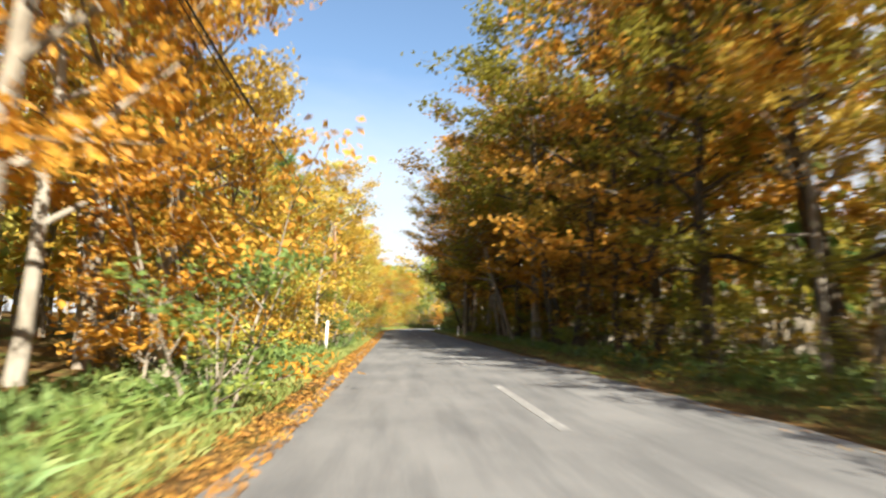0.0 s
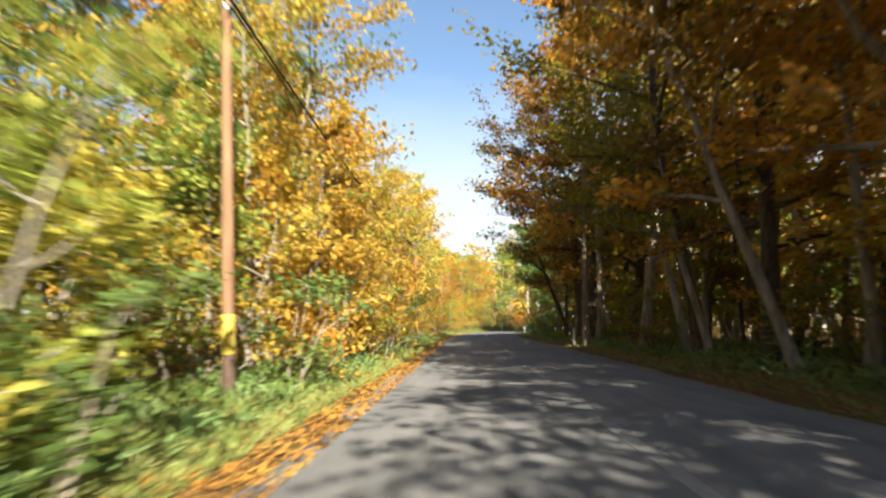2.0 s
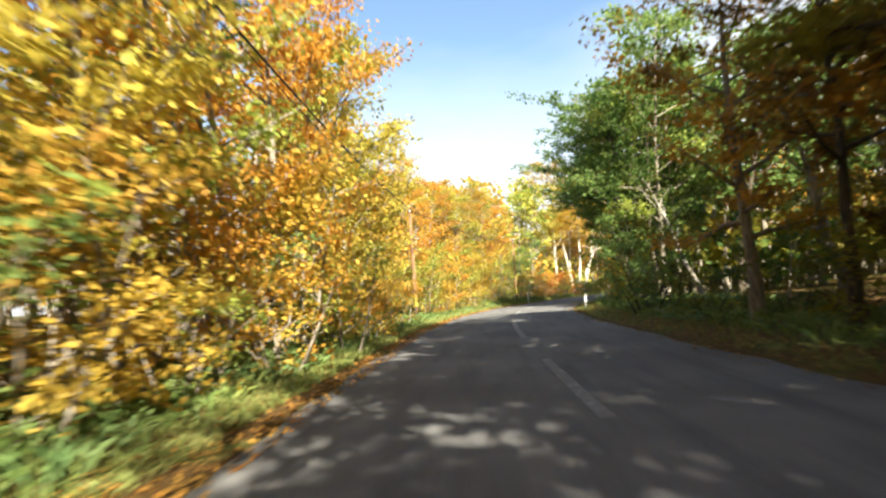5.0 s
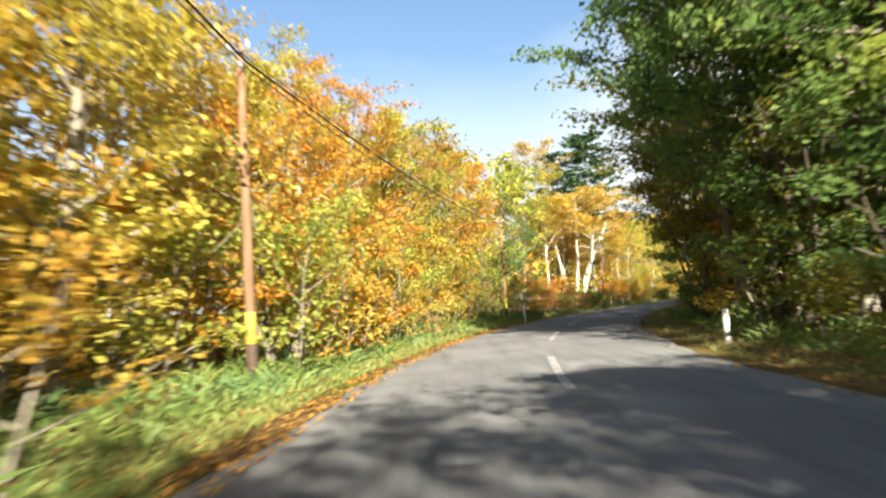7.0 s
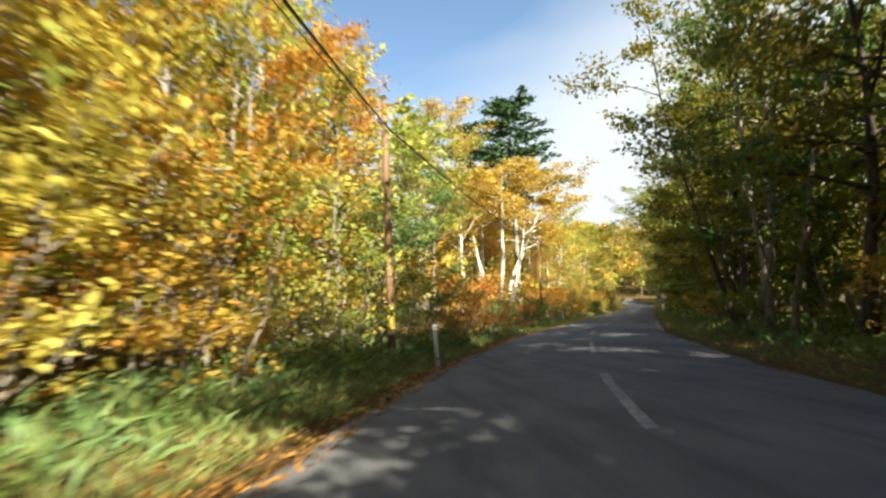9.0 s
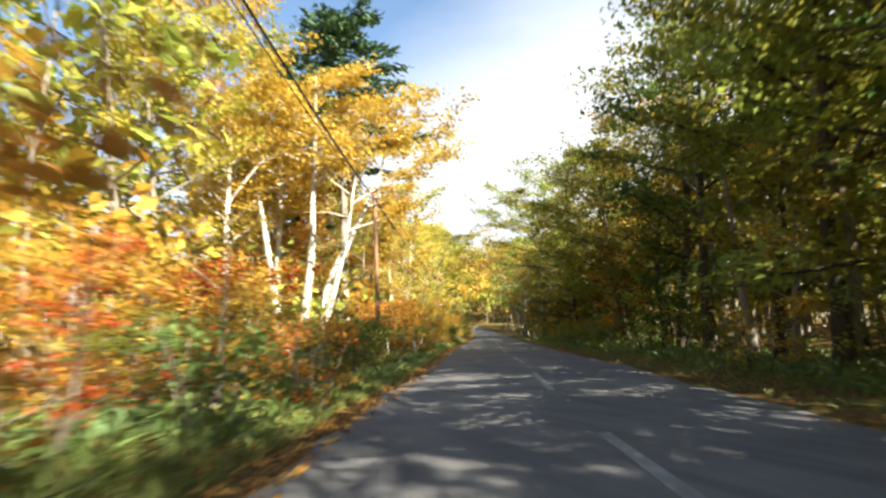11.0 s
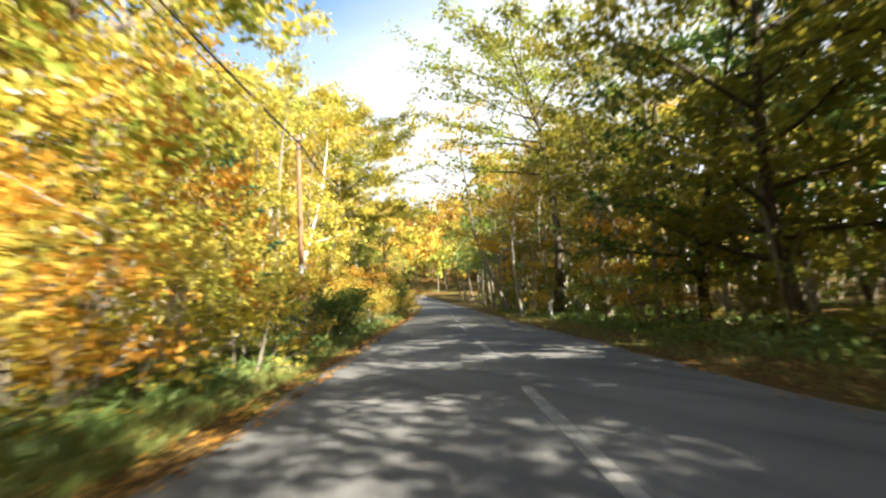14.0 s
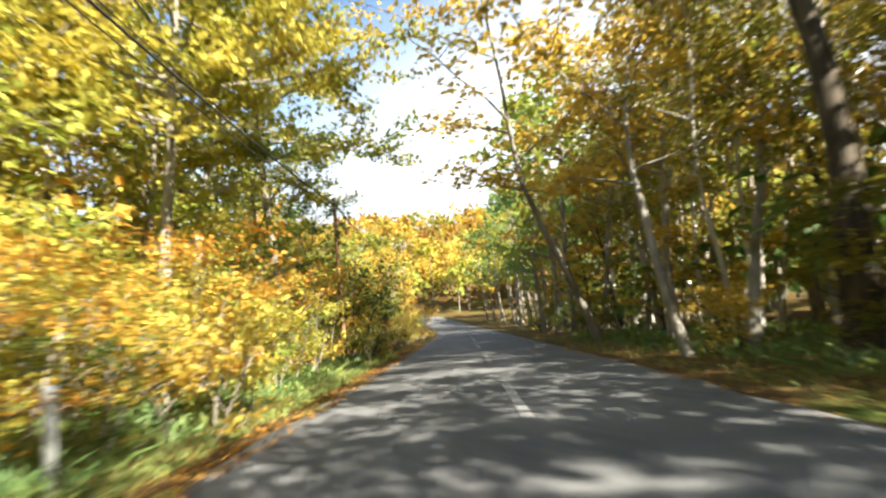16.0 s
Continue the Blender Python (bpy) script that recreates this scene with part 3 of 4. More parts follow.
WHITE_STEMS = kind("pale_stemmed_tree", broadleaf(61, 14.5, 0.60, 4.0, 52, 48, 0.21, stems=5, girth=1.75, fan=0.26, lean=0.05, upward=0.5, twigs=3, wiggle=0.045))
PINES = [kind("pine", pine(71, 19.0, 5.2, 0.30)), kind("pine", pine(72, 17.0, 5.4, 0.50)), kind("pine", pine(73, 17.0, 4.8, 0.10))]

NAMES = {"tree": ("deciduous_tree", "trunk", "crown"), "bush": ("bush", "wood", "foliage"), "sapling": ("sapling", "trunk", "crown"),
         "pine": ("pine_tree", "trunk", "crown"), "shrub": ("shrub", "wood", "foliage")}
plant_rng = np.random.default_rng(77)


def grow(mesh_pair, sort, s, n, colour, bark, scale=1.0, turn=None, tilt=0.0, label="", group="", tall=0.0, broad=1.0):
    """Plants one tree or bush s metres along the road, n metres to the right of its axis; tall: its height, broad: its breadth for that height."""
    x, y = spot(s, n)
    z = float(ground_z(x, y)[0])
    name, wood_name, crown_name = NAMES[sort]
    turn = plant_rng.uniform(0, 360) if turn is None else turn
    m = pose(float(x), float(y), z, tilt * plant_rng.normal(), tilt * plant_rng.normal(), turn)
    high = tall / mesh_pair[4] if tall else scale * plant_rng.uniform(0.93, 1.07)
    wide = high * broad if tall else scale
    ob = thing(name, m @ Matrix.Diagonal((wide, wide, high, 1)), label, sort, group)
    part(wood_name, mesh_pair[0], ob, mat=bark)
    part(crown_name, mesh_pair[1], ob, mat=LEAF[colour])
    return ob


class Mass:
    """Trees that are too many to be told apart, joined by colour."""

    def __init__(self):
        self.wood, self.crowns = Shape(), {}

    def add(self, pair, s, n, colour, scale):
        x, y = spot(s, n)
        a = plant_rng.uniform(0, 2 * math.pi)
        turn = np.array([[math.cos(a), -math.sin(a), 0], [math.sin(a), math.cos(a), 0], [0, 0, 1]]) * scale
        foot = np.array([float(x), float(y), float(ground_z(x, y)[0])])
        for shape, into in ((pair[2], self.wood), (pair[3], self.crowns.setdefault(colour, Shape()))):
            into.add(np.vstack(shape.v) @ turn.T + foot, np.vstack(shape.f))

    def put(self, name, label):
        ob = thing(name, Matrix(), label, "woods")
        ob["kind"] = "stuff"
        part("trunks", self.wood.mesh("trunks", BARK_GREY, True), ob)
        for colour, shape in self.crowns.items():
            part("crowns", shape.mesh("crowns", LEAF[colour]), ob)
        return ob


def pick(table):
    """A colour by its weight."""
    keys = list(table)
    weight = np.array([table[k] for k in keys], float)
    return keys[plant_rng.choice(len(keys), p=weight / weight.sum())]


LEFT_COLOURS = [(-200, {"gold": 2, "yellow_green": 1, "golden_orange": 4, "orange": 2}),
                (10, {"golden_orange": 5, "orange": 3, "gold": 1, "golden_rust": 3, "yellow_green": 1}),
                (17, {"yellow_green": 5, "gold": 2, "golden_orange": 2}),
                (25, {"yellow_green": 6, "green": 3, "gold": 1}),
                (37, {"golden_orange": 3, "golden_rust": 5, "orange": 3, "gold": 2}),
                (46, {"golden_orange": 4, "gold": 5, "orange": 2, "golden_rust": 2, "yellow_green": 1}),
                (58, {"gold": 5, "yellow": 2, "golden_orange": 3, "yellow_green": 2}),
                (80, {"golden_orange": 3, "gold": 3, "yellow": 3, "yellow_green": 6, "green": 1}),
                (106, {"golden_orange": 2, "yellow_green": 6, "gold": 3, "yellow": 3, "green": 2}),
                (134, {"gold": 3, "yellow": 4, "yellow_green": 4, "green": 2}),
                (164, {"gold": 3, "golden_orange": 1, "yellow_green": 5, "yellow": 3}),
                (180, {"yellow_green": 5, "yellow": 4, "golden_orange": 1}),
                (189, {"golden_orange": 1, "gold": 2, "yellow": 4, "yellow_green": 4}),
                (200, {"golden_orange": 1, "yellow": 4, "yellow_green": 5}),
                (209, {"yellow_green": 6, "yellow": 2, "green": 1, "golden_orange": 2}),
                (236, {"yellow": 4, "gold": 4, "golden_orange": 2})]
# weighted to dark tones: part of this side's shade is in the leaf colours
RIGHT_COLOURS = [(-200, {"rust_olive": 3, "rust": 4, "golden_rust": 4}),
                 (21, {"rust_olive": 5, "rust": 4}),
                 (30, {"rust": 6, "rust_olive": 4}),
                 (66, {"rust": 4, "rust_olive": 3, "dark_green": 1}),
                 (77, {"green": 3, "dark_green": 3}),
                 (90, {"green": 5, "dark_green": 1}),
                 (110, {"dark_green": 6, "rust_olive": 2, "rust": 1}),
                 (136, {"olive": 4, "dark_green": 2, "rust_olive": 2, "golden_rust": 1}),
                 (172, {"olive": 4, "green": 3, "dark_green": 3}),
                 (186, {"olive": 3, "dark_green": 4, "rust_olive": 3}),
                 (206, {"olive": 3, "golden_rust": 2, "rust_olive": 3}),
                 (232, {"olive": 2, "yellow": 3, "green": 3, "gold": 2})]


def colour_at(table, s):
    return pick([row for at, row in table if at <= s][-1])


def clear_of(s, n, kept):
    return all(abs(s - a) > d or abs(n - b) > e for a, b, d, e in kept)


# places kept free on either side: landmark trees
KEPT = [(146, -10.5, 11, 2.2), (157.4, -9.0, 6.0, 4), (172, -13, 3, 4.5), (141, -7.0, 20, 3.2), (137, -11, 9, 2.0), (166.5, -9.2, 5.0, 2.9), (184.8, -7.2, 3.6, 1.6)]

# ---- trees on the left ----
LEFT_EDGE = [(-40, 7.2), (20, 7.2), (60, 6.9), (95, 7.3), (118, 8.0), (140, 9.5), (150, 9.0), (166, 6.6), (214, 7.0), (222, 8.6), (300, 7.6)]
RIGHT_EDGE = [(-40, 6.4), (8, 6.2), (22, 6.1), (28, 5.4), (66, 5.5), (75, 6.0), (92, 7.4), (104, 7.0), (112, 6.2), (140, 6.2), (152, 7.2), (178, 7.6), (190, 5.8), (215, 5.6), (240, 6.4), (300, 7.0)]
# heights of the trees, every six metres along the road from s = 0
LEFT_TOP = [13, 13, 13, 9, 8.3, 9.3, 11, 11.6, 10.2, 10.2, 11, 12.2, 13.5, 15, 14, 10, 9.5, 9.8, 10.6, 11.4, 11.4, 12, 12.6, 13, 13.5, 15, 15, 15, 14.5, 13.8, 13.8, 12.2, 13, 13.5, 14.5, 15, 10.5, 6.5, 6.5, 7, 7.5, 8, 8.5, 9]
LEFT_BACK = [15, 15, 15, 14, 13, 12, 12, 13, 14.5, 16, 16, 16, 16, 16, 16, 16, 15, 11.3, 11.3, 11.4, 12.4, 13.2, 14.2, 14.8, 15.2, 16, 16, 16, 16, 16, 16, 16, 16, 16, 16, 14, 11, 10, 9.5, 9.5, 9.5, 10, 10, 10.5]
RIGHT_TOP = [9, 11, 12.5, 17.5, 19, 19, 18.6, 19, 18, 19, 19, 16.5, 13, 11, 10, 12.5, 14.5, 15, 15, 15, 14.5, 15, 15.5, 16.5, 16, 15, 14.5, 14, 14.5, 15, 15, 14, 13.5, 15, 17, 17.8, 18.5, 18.5, 18, 17, 17, 17, 17, 17]


def top_at(table, s):
    return float(np.interp(s, 6.0 * np.arange(len(table)), table))


def along(table, s):
    return float(np.interp(s, [r[0] for r in table], [r[1] for r in table]))


left_mass, right_mass = Mass(), Mass()
s = -30.0
while s < 300:
    n = -along(LEFT_EDGE, s) - plant_rng.uniform(-0.5, 1.2)
    c, tall, pair = colour_at(LEFT_COLOURS, s), top_at(LEFT_TOP, s) * plant_rng.uniform(0.9, 1.06) * (0.6 if s < 3 else 1.0), ROADSIDE[plant_rng.integers(0, 6)]
    if 197 < s < 213:
        n -= 3.4
    if clear_of(s, n, KEPT):
        if s < 226:
            grow(pair, "tree", s, n, c, BARK_PALE if plant_rng.random() < 0.3 else BARK_GREY, tilt=2.5, tall=tall, broad=plant_rng.uniform(0.95, 1.1),
                 label=f"slender roadside tree with {WORDS[c]} autumn leaves", group="trees along the road")
        else:
            kin = DEEP[plant_rng.integers(0, 3)]
            left_mass.add(kin, s, n, c, tall / kin[4])
    s += plant_rng.uniform(2.6, 4.0)
for lo, hi, step, last in ((10.2, 12.8, 4.2, 215), (13.5, 18.5, 3.4, -99)):
    s = -30.0
    while s < 300:
        n = -plant_rng.uniform(lo, hi)
        c, pair = colour_at(LEFT_COLOURS, s), INNER[plant_rng.integers(0, 4)]
        tall = top_at(LEFT_BACK, s) * plant_rng.uniform(0.85, 1.03) * (1.0 if lo < 12 else 1.08) * (0.65 if s < 0 else 1.0)
        if clear_of(s, n, KEPT):
            if 136 < s < 206 and lo < 12:
                grow(SLENDER[plant_rng.integers(0, 3)], "tree", s, n, c, BARK_PALE, tilt=2.5, tall=0.95 * tall, broad=1.15,
                     label=f"slender pale forest tree with {WORDS[c]} leaves", group="trees of the wood")
            elif -5 < s < last:
                grow(pair, "tree", s, n, c, BARK_PALE if plant_rng.random() < 0.4 else BARK_GREY, tilt=2.5, tall=tall,
                     label=f"forest tree with a bare lower trunk and {WORDS[c]} leaves", group="trees of the wood")
            elif not (136 < s < 206 and plant_rng.random() < 0.45):
                kin = DEEP[plant_rng.integers(0, 3)]
                left_mass.add(kin, s, n, c, tall / kin[4])
        s += plant_rng.uniform(0.75, 1.25) * step

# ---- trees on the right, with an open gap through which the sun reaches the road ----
# unseen trees added behind the start, sized for the shade they cast ahead
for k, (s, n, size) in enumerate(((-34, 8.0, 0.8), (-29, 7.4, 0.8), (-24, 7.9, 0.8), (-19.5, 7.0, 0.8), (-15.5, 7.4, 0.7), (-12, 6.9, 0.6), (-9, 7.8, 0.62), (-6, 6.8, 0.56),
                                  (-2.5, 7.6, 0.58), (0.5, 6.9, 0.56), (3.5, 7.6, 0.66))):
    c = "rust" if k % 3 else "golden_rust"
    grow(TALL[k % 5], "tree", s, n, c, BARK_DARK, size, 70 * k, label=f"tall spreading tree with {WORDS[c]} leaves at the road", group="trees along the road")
s = 6.5
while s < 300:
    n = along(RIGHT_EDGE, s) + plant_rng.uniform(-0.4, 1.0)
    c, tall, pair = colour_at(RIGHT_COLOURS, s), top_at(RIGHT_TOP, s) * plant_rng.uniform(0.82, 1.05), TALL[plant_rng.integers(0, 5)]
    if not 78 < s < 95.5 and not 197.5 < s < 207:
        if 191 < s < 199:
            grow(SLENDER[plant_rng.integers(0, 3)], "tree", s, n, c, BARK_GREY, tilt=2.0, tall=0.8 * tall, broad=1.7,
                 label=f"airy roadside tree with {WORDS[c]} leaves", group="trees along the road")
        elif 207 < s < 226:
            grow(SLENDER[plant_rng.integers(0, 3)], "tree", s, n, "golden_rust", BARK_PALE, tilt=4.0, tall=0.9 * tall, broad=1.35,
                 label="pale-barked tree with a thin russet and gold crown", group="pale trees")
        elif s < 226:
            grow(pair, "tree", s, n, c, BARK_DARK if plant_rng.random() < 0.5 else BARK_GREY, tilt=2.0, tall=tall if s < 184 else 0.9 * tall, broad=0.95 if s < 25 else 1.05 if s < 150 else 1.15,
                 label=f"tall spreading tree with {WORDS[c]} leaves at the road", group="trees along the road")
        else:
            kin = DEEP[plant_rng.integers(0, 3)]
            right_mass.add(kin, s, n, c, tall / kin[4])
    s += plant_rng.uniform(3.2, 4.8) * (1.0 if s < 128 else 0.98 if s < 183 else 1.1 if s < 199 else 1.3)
for lo, hi, step, last in ((10.0, 13.0, 3.8, 215), (13.5, 19.0, 3.2, -99)):
    s = -45.0
    while s < 300:
        c, pair, n = colour_at(RIGHT_COLOURS, s), INNER[plant_rng.integers(0, 4)], plant_rng.uniform(lo, hi)
        tall = min(top_at(RIGHT_TOP, s) + 1.5, 17.5) * plant_rng.uniform(0.85, 1.05) * (0.75 if s < 0 else 0.86 if s > 118 else 1.0)
        if not (73 < s < 93 and lo < 11):
            if -5 < s < last:
                grow(pair, "tree", s, n, c, BARK_PALE if plant_rng.random() < 0.3 else BARK_DARK, tilt=2.5, tall=tall,
                     label=f"forest tree with a bare lower trunk and {WORDS[c]} leaves", group="trees of the wood")
            else:
                kin = DEEP[plant_rng.integers(0, 3)]
                right_mass.add(kin, s, n, c, tall / kin[4])
        s += plant_rng.uniform(0.75, 1.25) * step * (1.2 if 188 < s < 226 else 1.4 if 112 < s < 140 else 1.8 if 5 < s < 95 and lo > 12 else 1.0)
for s, n, tall in ((71.0, 8.9, 15.0), (75.0, 11.5, 14.0), (79.0, 13.0, 13.0)):
    grow(TALL[int(s) % 5], "tree", s, n, "rust_olive", BARK_DARK, turn=30 * s, tall=tall, broad=0.9,
         label="dark rust and olive tree at the edge of the clearing", group="trees along the road")
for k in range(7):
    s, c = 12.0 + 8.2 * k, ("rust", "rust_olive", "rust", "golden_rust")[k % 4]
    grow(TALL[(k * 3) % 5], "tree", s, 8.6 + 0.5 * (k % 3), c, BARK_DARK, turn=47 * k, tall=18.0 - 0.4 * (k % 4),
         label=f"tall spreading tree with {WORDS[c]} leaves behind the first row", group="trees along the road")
left_mass.put("inner_woods", "crowded autumn trees in gold and yellow behind the verge")
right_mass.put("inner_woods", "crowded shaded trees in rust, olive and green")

# ---- landmark trees ----
for s, n, which, c, tall in ((166.0, -13.2, 1, "golden_orange", 13.5), (168.5, -15.0, 5, "yellow_green", 15.0), (176.5, -10.4, 3, "golden_orange", 14.0), (177.5, -13.6, 5, "yellow", 15.5),
                             (181.5, -12.0, 1, "yellow_green", 14.5), (164.0, -15.6, 0, "orange", 12.5)):
    grow(ROADSIDE[which], "tree", s, n, c, BARK_PALE, turn=31 * s, tall=tall, broad=1.25, label=f"sunlit forest tree with {WORDS[c]} leaves", group="trees of the wood")
for s, n, c in ((143.5, 7.2, "olive"), (110.5, 8.0, "dark_green")):
    grow(TALL[int(s) % 5], "tree", s, n, c, BARK_DARK, turn=20 * s, tall=16.5, broad=1.1, label=f"tall spreading tree with {WORDS[c]} leaves at the road", group="trees along the road")
grow(WHITE_STEMS, "tree", 159.0, -10.6, "gold", BARK_WHITE, turn=40, tall=15.4, broad=1.2, label="many-stemmed tree with white bark and golden crown")
grow(TALL[3], "tree", 158.0, -15.5, "yellow", BARK_PALE, 1.0, 10, label="tall golden tree behind the white-stemmed one")
grow(TALL[0], "tree", 152.0, -14.0, "yellow", BARK_PALE, 0.95, 70, label="tall golden tree with a rounded crown")
grow(TALL[1], "tree", 164.0, -17.0, "golden_rust", BARK_GREY, turn=70, tall=22.5, label="high russet tree standing above the wood")
grow(PINES[0], "pine", 173.0, -16.4, "needle", BARK_DARK, turn=10, tall=23.0, label="tall dark green pine rising over the gold trees")
grow(PINES[1], "pine", 170.5, -10.8, "needle", BARK_PALE, turn=80, tall=24.5, label="tall dark green pine with a bare pale lower trunk")
grow(OVERHANG[2], "tree", 62.5, 5.6, "rust", BARK_DARK, 1.0, 60, label="broad rust-brown tree whose boughs reach over the road")
grow(OVERHANG[0], "tree", 38.0, -7.6, "green", BARK_PALE, 0.66, 200, label="broad fresh green tree leaning over the verge")
grow(OVERHANG[1], "tree", 215.5, -7.2, "yellow_green", BARK_GREY, turn=20, tall=16.0, broad=1.0, label="spreading tree with level boughs of yellow-green leaves")
# shade of the far bank put into the shrubs' dark leaf colour
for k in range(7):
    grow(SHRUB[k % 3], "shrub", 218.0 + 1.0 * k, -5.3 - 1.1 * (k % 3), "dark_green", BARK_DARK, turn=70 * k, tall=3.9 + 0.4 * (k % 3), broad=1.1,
         label="dense shrub with leaves coloured dark green for shade", group="tall shrubs")
grow(ROADSIDE[5], "tree", 241.0, 5.8, "green", BARK_GREY, turn=60, tall=12.0, broad=1.2, label="full fresh green tree at the road's far end")
grow(OVERHANG[1], "tree", 207.5, -8.0, "yellow", BARK_PALE, turn=200, tall=15.0, broad=0.95, label="spreading tree with high boughs of bright yellow leaves")
grow(OVERHANG[2], "tree", 203.8, 6.2, "olive", BARK_DARK, turn=10, tall=20.0, broad=1.15, label="broad olive-green tree whose boughs reach over the road")
for at, n, which, c in ((56.0, -6.2, 2, "gold"), (58.9, -6.3, 1, "yellow"), (12.0, -7.3, 2, "golden_orange"), (20.0, -12.5, 0, "yellow_green"), (30.0, -6.9, 1, "yellow_green"), 
                        (98.5, -7.0, 2, "golden_orange"), (109.0, -7.6, 0, "gold"), (206.8, -11.0, 0, "yellow"),
                        (199.5, -9.0, 2, "yellow_green"), (172.0, -6.8, 1, "yellow"), (193.0, -8.0, 1, "gold"), (211.0, -8.6, 0, "yellow_green"), (161.5, -12.5, 0, "gold"), (153.0, -12.0, 2, "gold")):
    grow(PALE[which], "tree", at, n, c, BARK_PALE if at < 120 else BARK_WHITE, 0.8 if 50 < at < 60 else 0.72 if at == 30.0 or 90 < at < 120 else 1.0, label=f"pale-barked tree with a thin {WORDS[c]} crown", group="pale trees")
for at, n in ((149.0, 7.4), (153.0, 8.4), (44.0, 6.4), (47.5, 8.2), (68.0, 7.2)):
    grow(PALE[1 if at < 150 else 0], "tree", at, n, "olive", BARK_PALE, 1.1, label="pale-barked tree with forked limbs in the shade", group="pale trees")
for k in range(16):
    grow(SLENDER[k % 3], "tree", 203.0 + 1.9 * k + plant_rng.uniform(-0.8, 0.8), plant_rng.uniform(7.4, 12.0), "olive", BARK_WHITE, 1.05, tilt=4,
         label="slender pale-barked tree leaning in the wood", group="pale trees")
grow(ROADSIDE[1], "tree", 121.5, -7.4, "golden_orange", BARK_GREY, 0.88, 120, label="orange and gold tree beside the pole")
grow(ROADSIDE[5], "tree", 124.4, -9.2, "orange", BARK_GREY, 0.8, 20, label="rounded orange tree beside the pole")
grow(ROADSIDE[4], "tree", 127.0, -11.0, "golden_orange", BARK_GREY, 0.85, 70, label="orange and gold tree among red bushes")
grow(PINES[2], "pine", 187.0, -7.7, "needle", BARK_DARK, 0.40, 45, label="young dark green conifer among golden trees")
grow(TWISTED, "tree", 15.6, -7.3, "golden_orange", BARK_PALE, 1.0, 30, label="twisted pale grey tree with a gold and orange crown")
grow(OVERHANG[1], "tree", 101.5, 6.6, "green", BARK_DARK, 1.05, 95, label="broad green tree whose boughs hang over the bend")
grow(TALL[2], "tree", 98.0, 8.8, "green", BARK_GREY, turn=40, tall=18.0, broad=1.0, label="tall full green tree in the sun at the bend")
grow(OVERHANG[0], "tree", 104.0, 8.5, "green", BARK_GREY, 0.9, 15, label="tall fresh green tree standing at the bend")
grow(BUSH[3], "bush", 98.6, 5.6, "green", BARK_GREY, 1.0, 0, label="sunlit fresh green bush beside the road")
grow(ROADSIDE[4], "tree", 129.8, -6.9, "green", BARK_GREY, 0.84, 15, label="young rounded fresh green tree among red bushes")

# ---- bushes and saplings ----
MARKS = [(22.9, -4.7, 13), (118.6, -3.7, 8), (158.1, -4.5, 8), (198.6, -4.6, 2.5), (32.4, -5.25, 5), (62.0, -4.75, 5), (93.2, -5.6, 6), (118.8, -4.9, 12), (152.5, -5.5, 2), (186.7, -5.4, 4), (95.4, 3.5, 5), (116.0, -5.4, 8), (157.0, -5.7, 2)]


def make_way(s, n):
    """Moves a bush outwards where it would stand before a post or pole."""
    for at, far, room in MARKS:
        if n * far > 0 and at - room < s < at + 0.7 and abs(n) < abs(far) + 1.9:
            return math.copysign(abs(far) + 2.0, n)
    return n


s = 7.0
while s < 250:
    red = 124 < s < 146 or 158 < s < 167
    low = 139 < s < 162
    c = pick({"red": 3, "orange": 2, "gold": 1, "green": 2}) if red else pick({"gold": 4, "yellow": 3, "golden_orange": 4, "yellow_green": 4, "orange": 2, "green": 2})
    # dark green puts the shade of these stretches into the leaves
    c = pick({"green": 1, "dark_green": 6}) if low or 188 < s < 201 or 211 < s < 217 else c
    c = pick({"yellow_green": 5, "yellow": 3, "orange": 1}) if 201 < s < 210 else c
    c = pick({"green": 6, "yellow_green": 2}) if s < 10 else pick({"golden_orange": 4, "orange": 4, "gold": 2}) if s < 26 else c
    c = "green" if 24 < s < 35 and c in ("orange", "golden_orange", "gold") else c
    grow(BUSH[plant_rng.integers(0, 4)], "bush", s, make_way(s, -plant_rng.uniform(4.3, 5.8)), c, BARK_GREY, plant_rng.uniform(0.45, 0.62) if low else plant_rng.uniform(0.45, 0.65) if 185 < s < 201 else plant_rng.uniform(0.6, 1.1),
         label=f"leafy bush with {WORDS[c]} leaves on the verge", group="bushes along the road")
    s += plant_rng.uniform(1.2, 2.2)
# low bushes; their dark green leaves stand for shade on the verge
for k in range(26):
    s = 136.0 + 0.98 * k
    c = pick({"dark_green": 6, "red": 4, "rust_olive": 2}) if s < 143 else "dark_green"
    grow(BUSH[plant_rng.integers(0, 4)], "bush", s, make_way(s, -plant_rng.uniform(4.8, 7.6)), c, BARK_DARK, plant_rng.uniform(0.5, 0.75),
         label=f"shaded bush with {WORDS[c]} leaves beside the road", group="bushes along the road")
s = 9.0
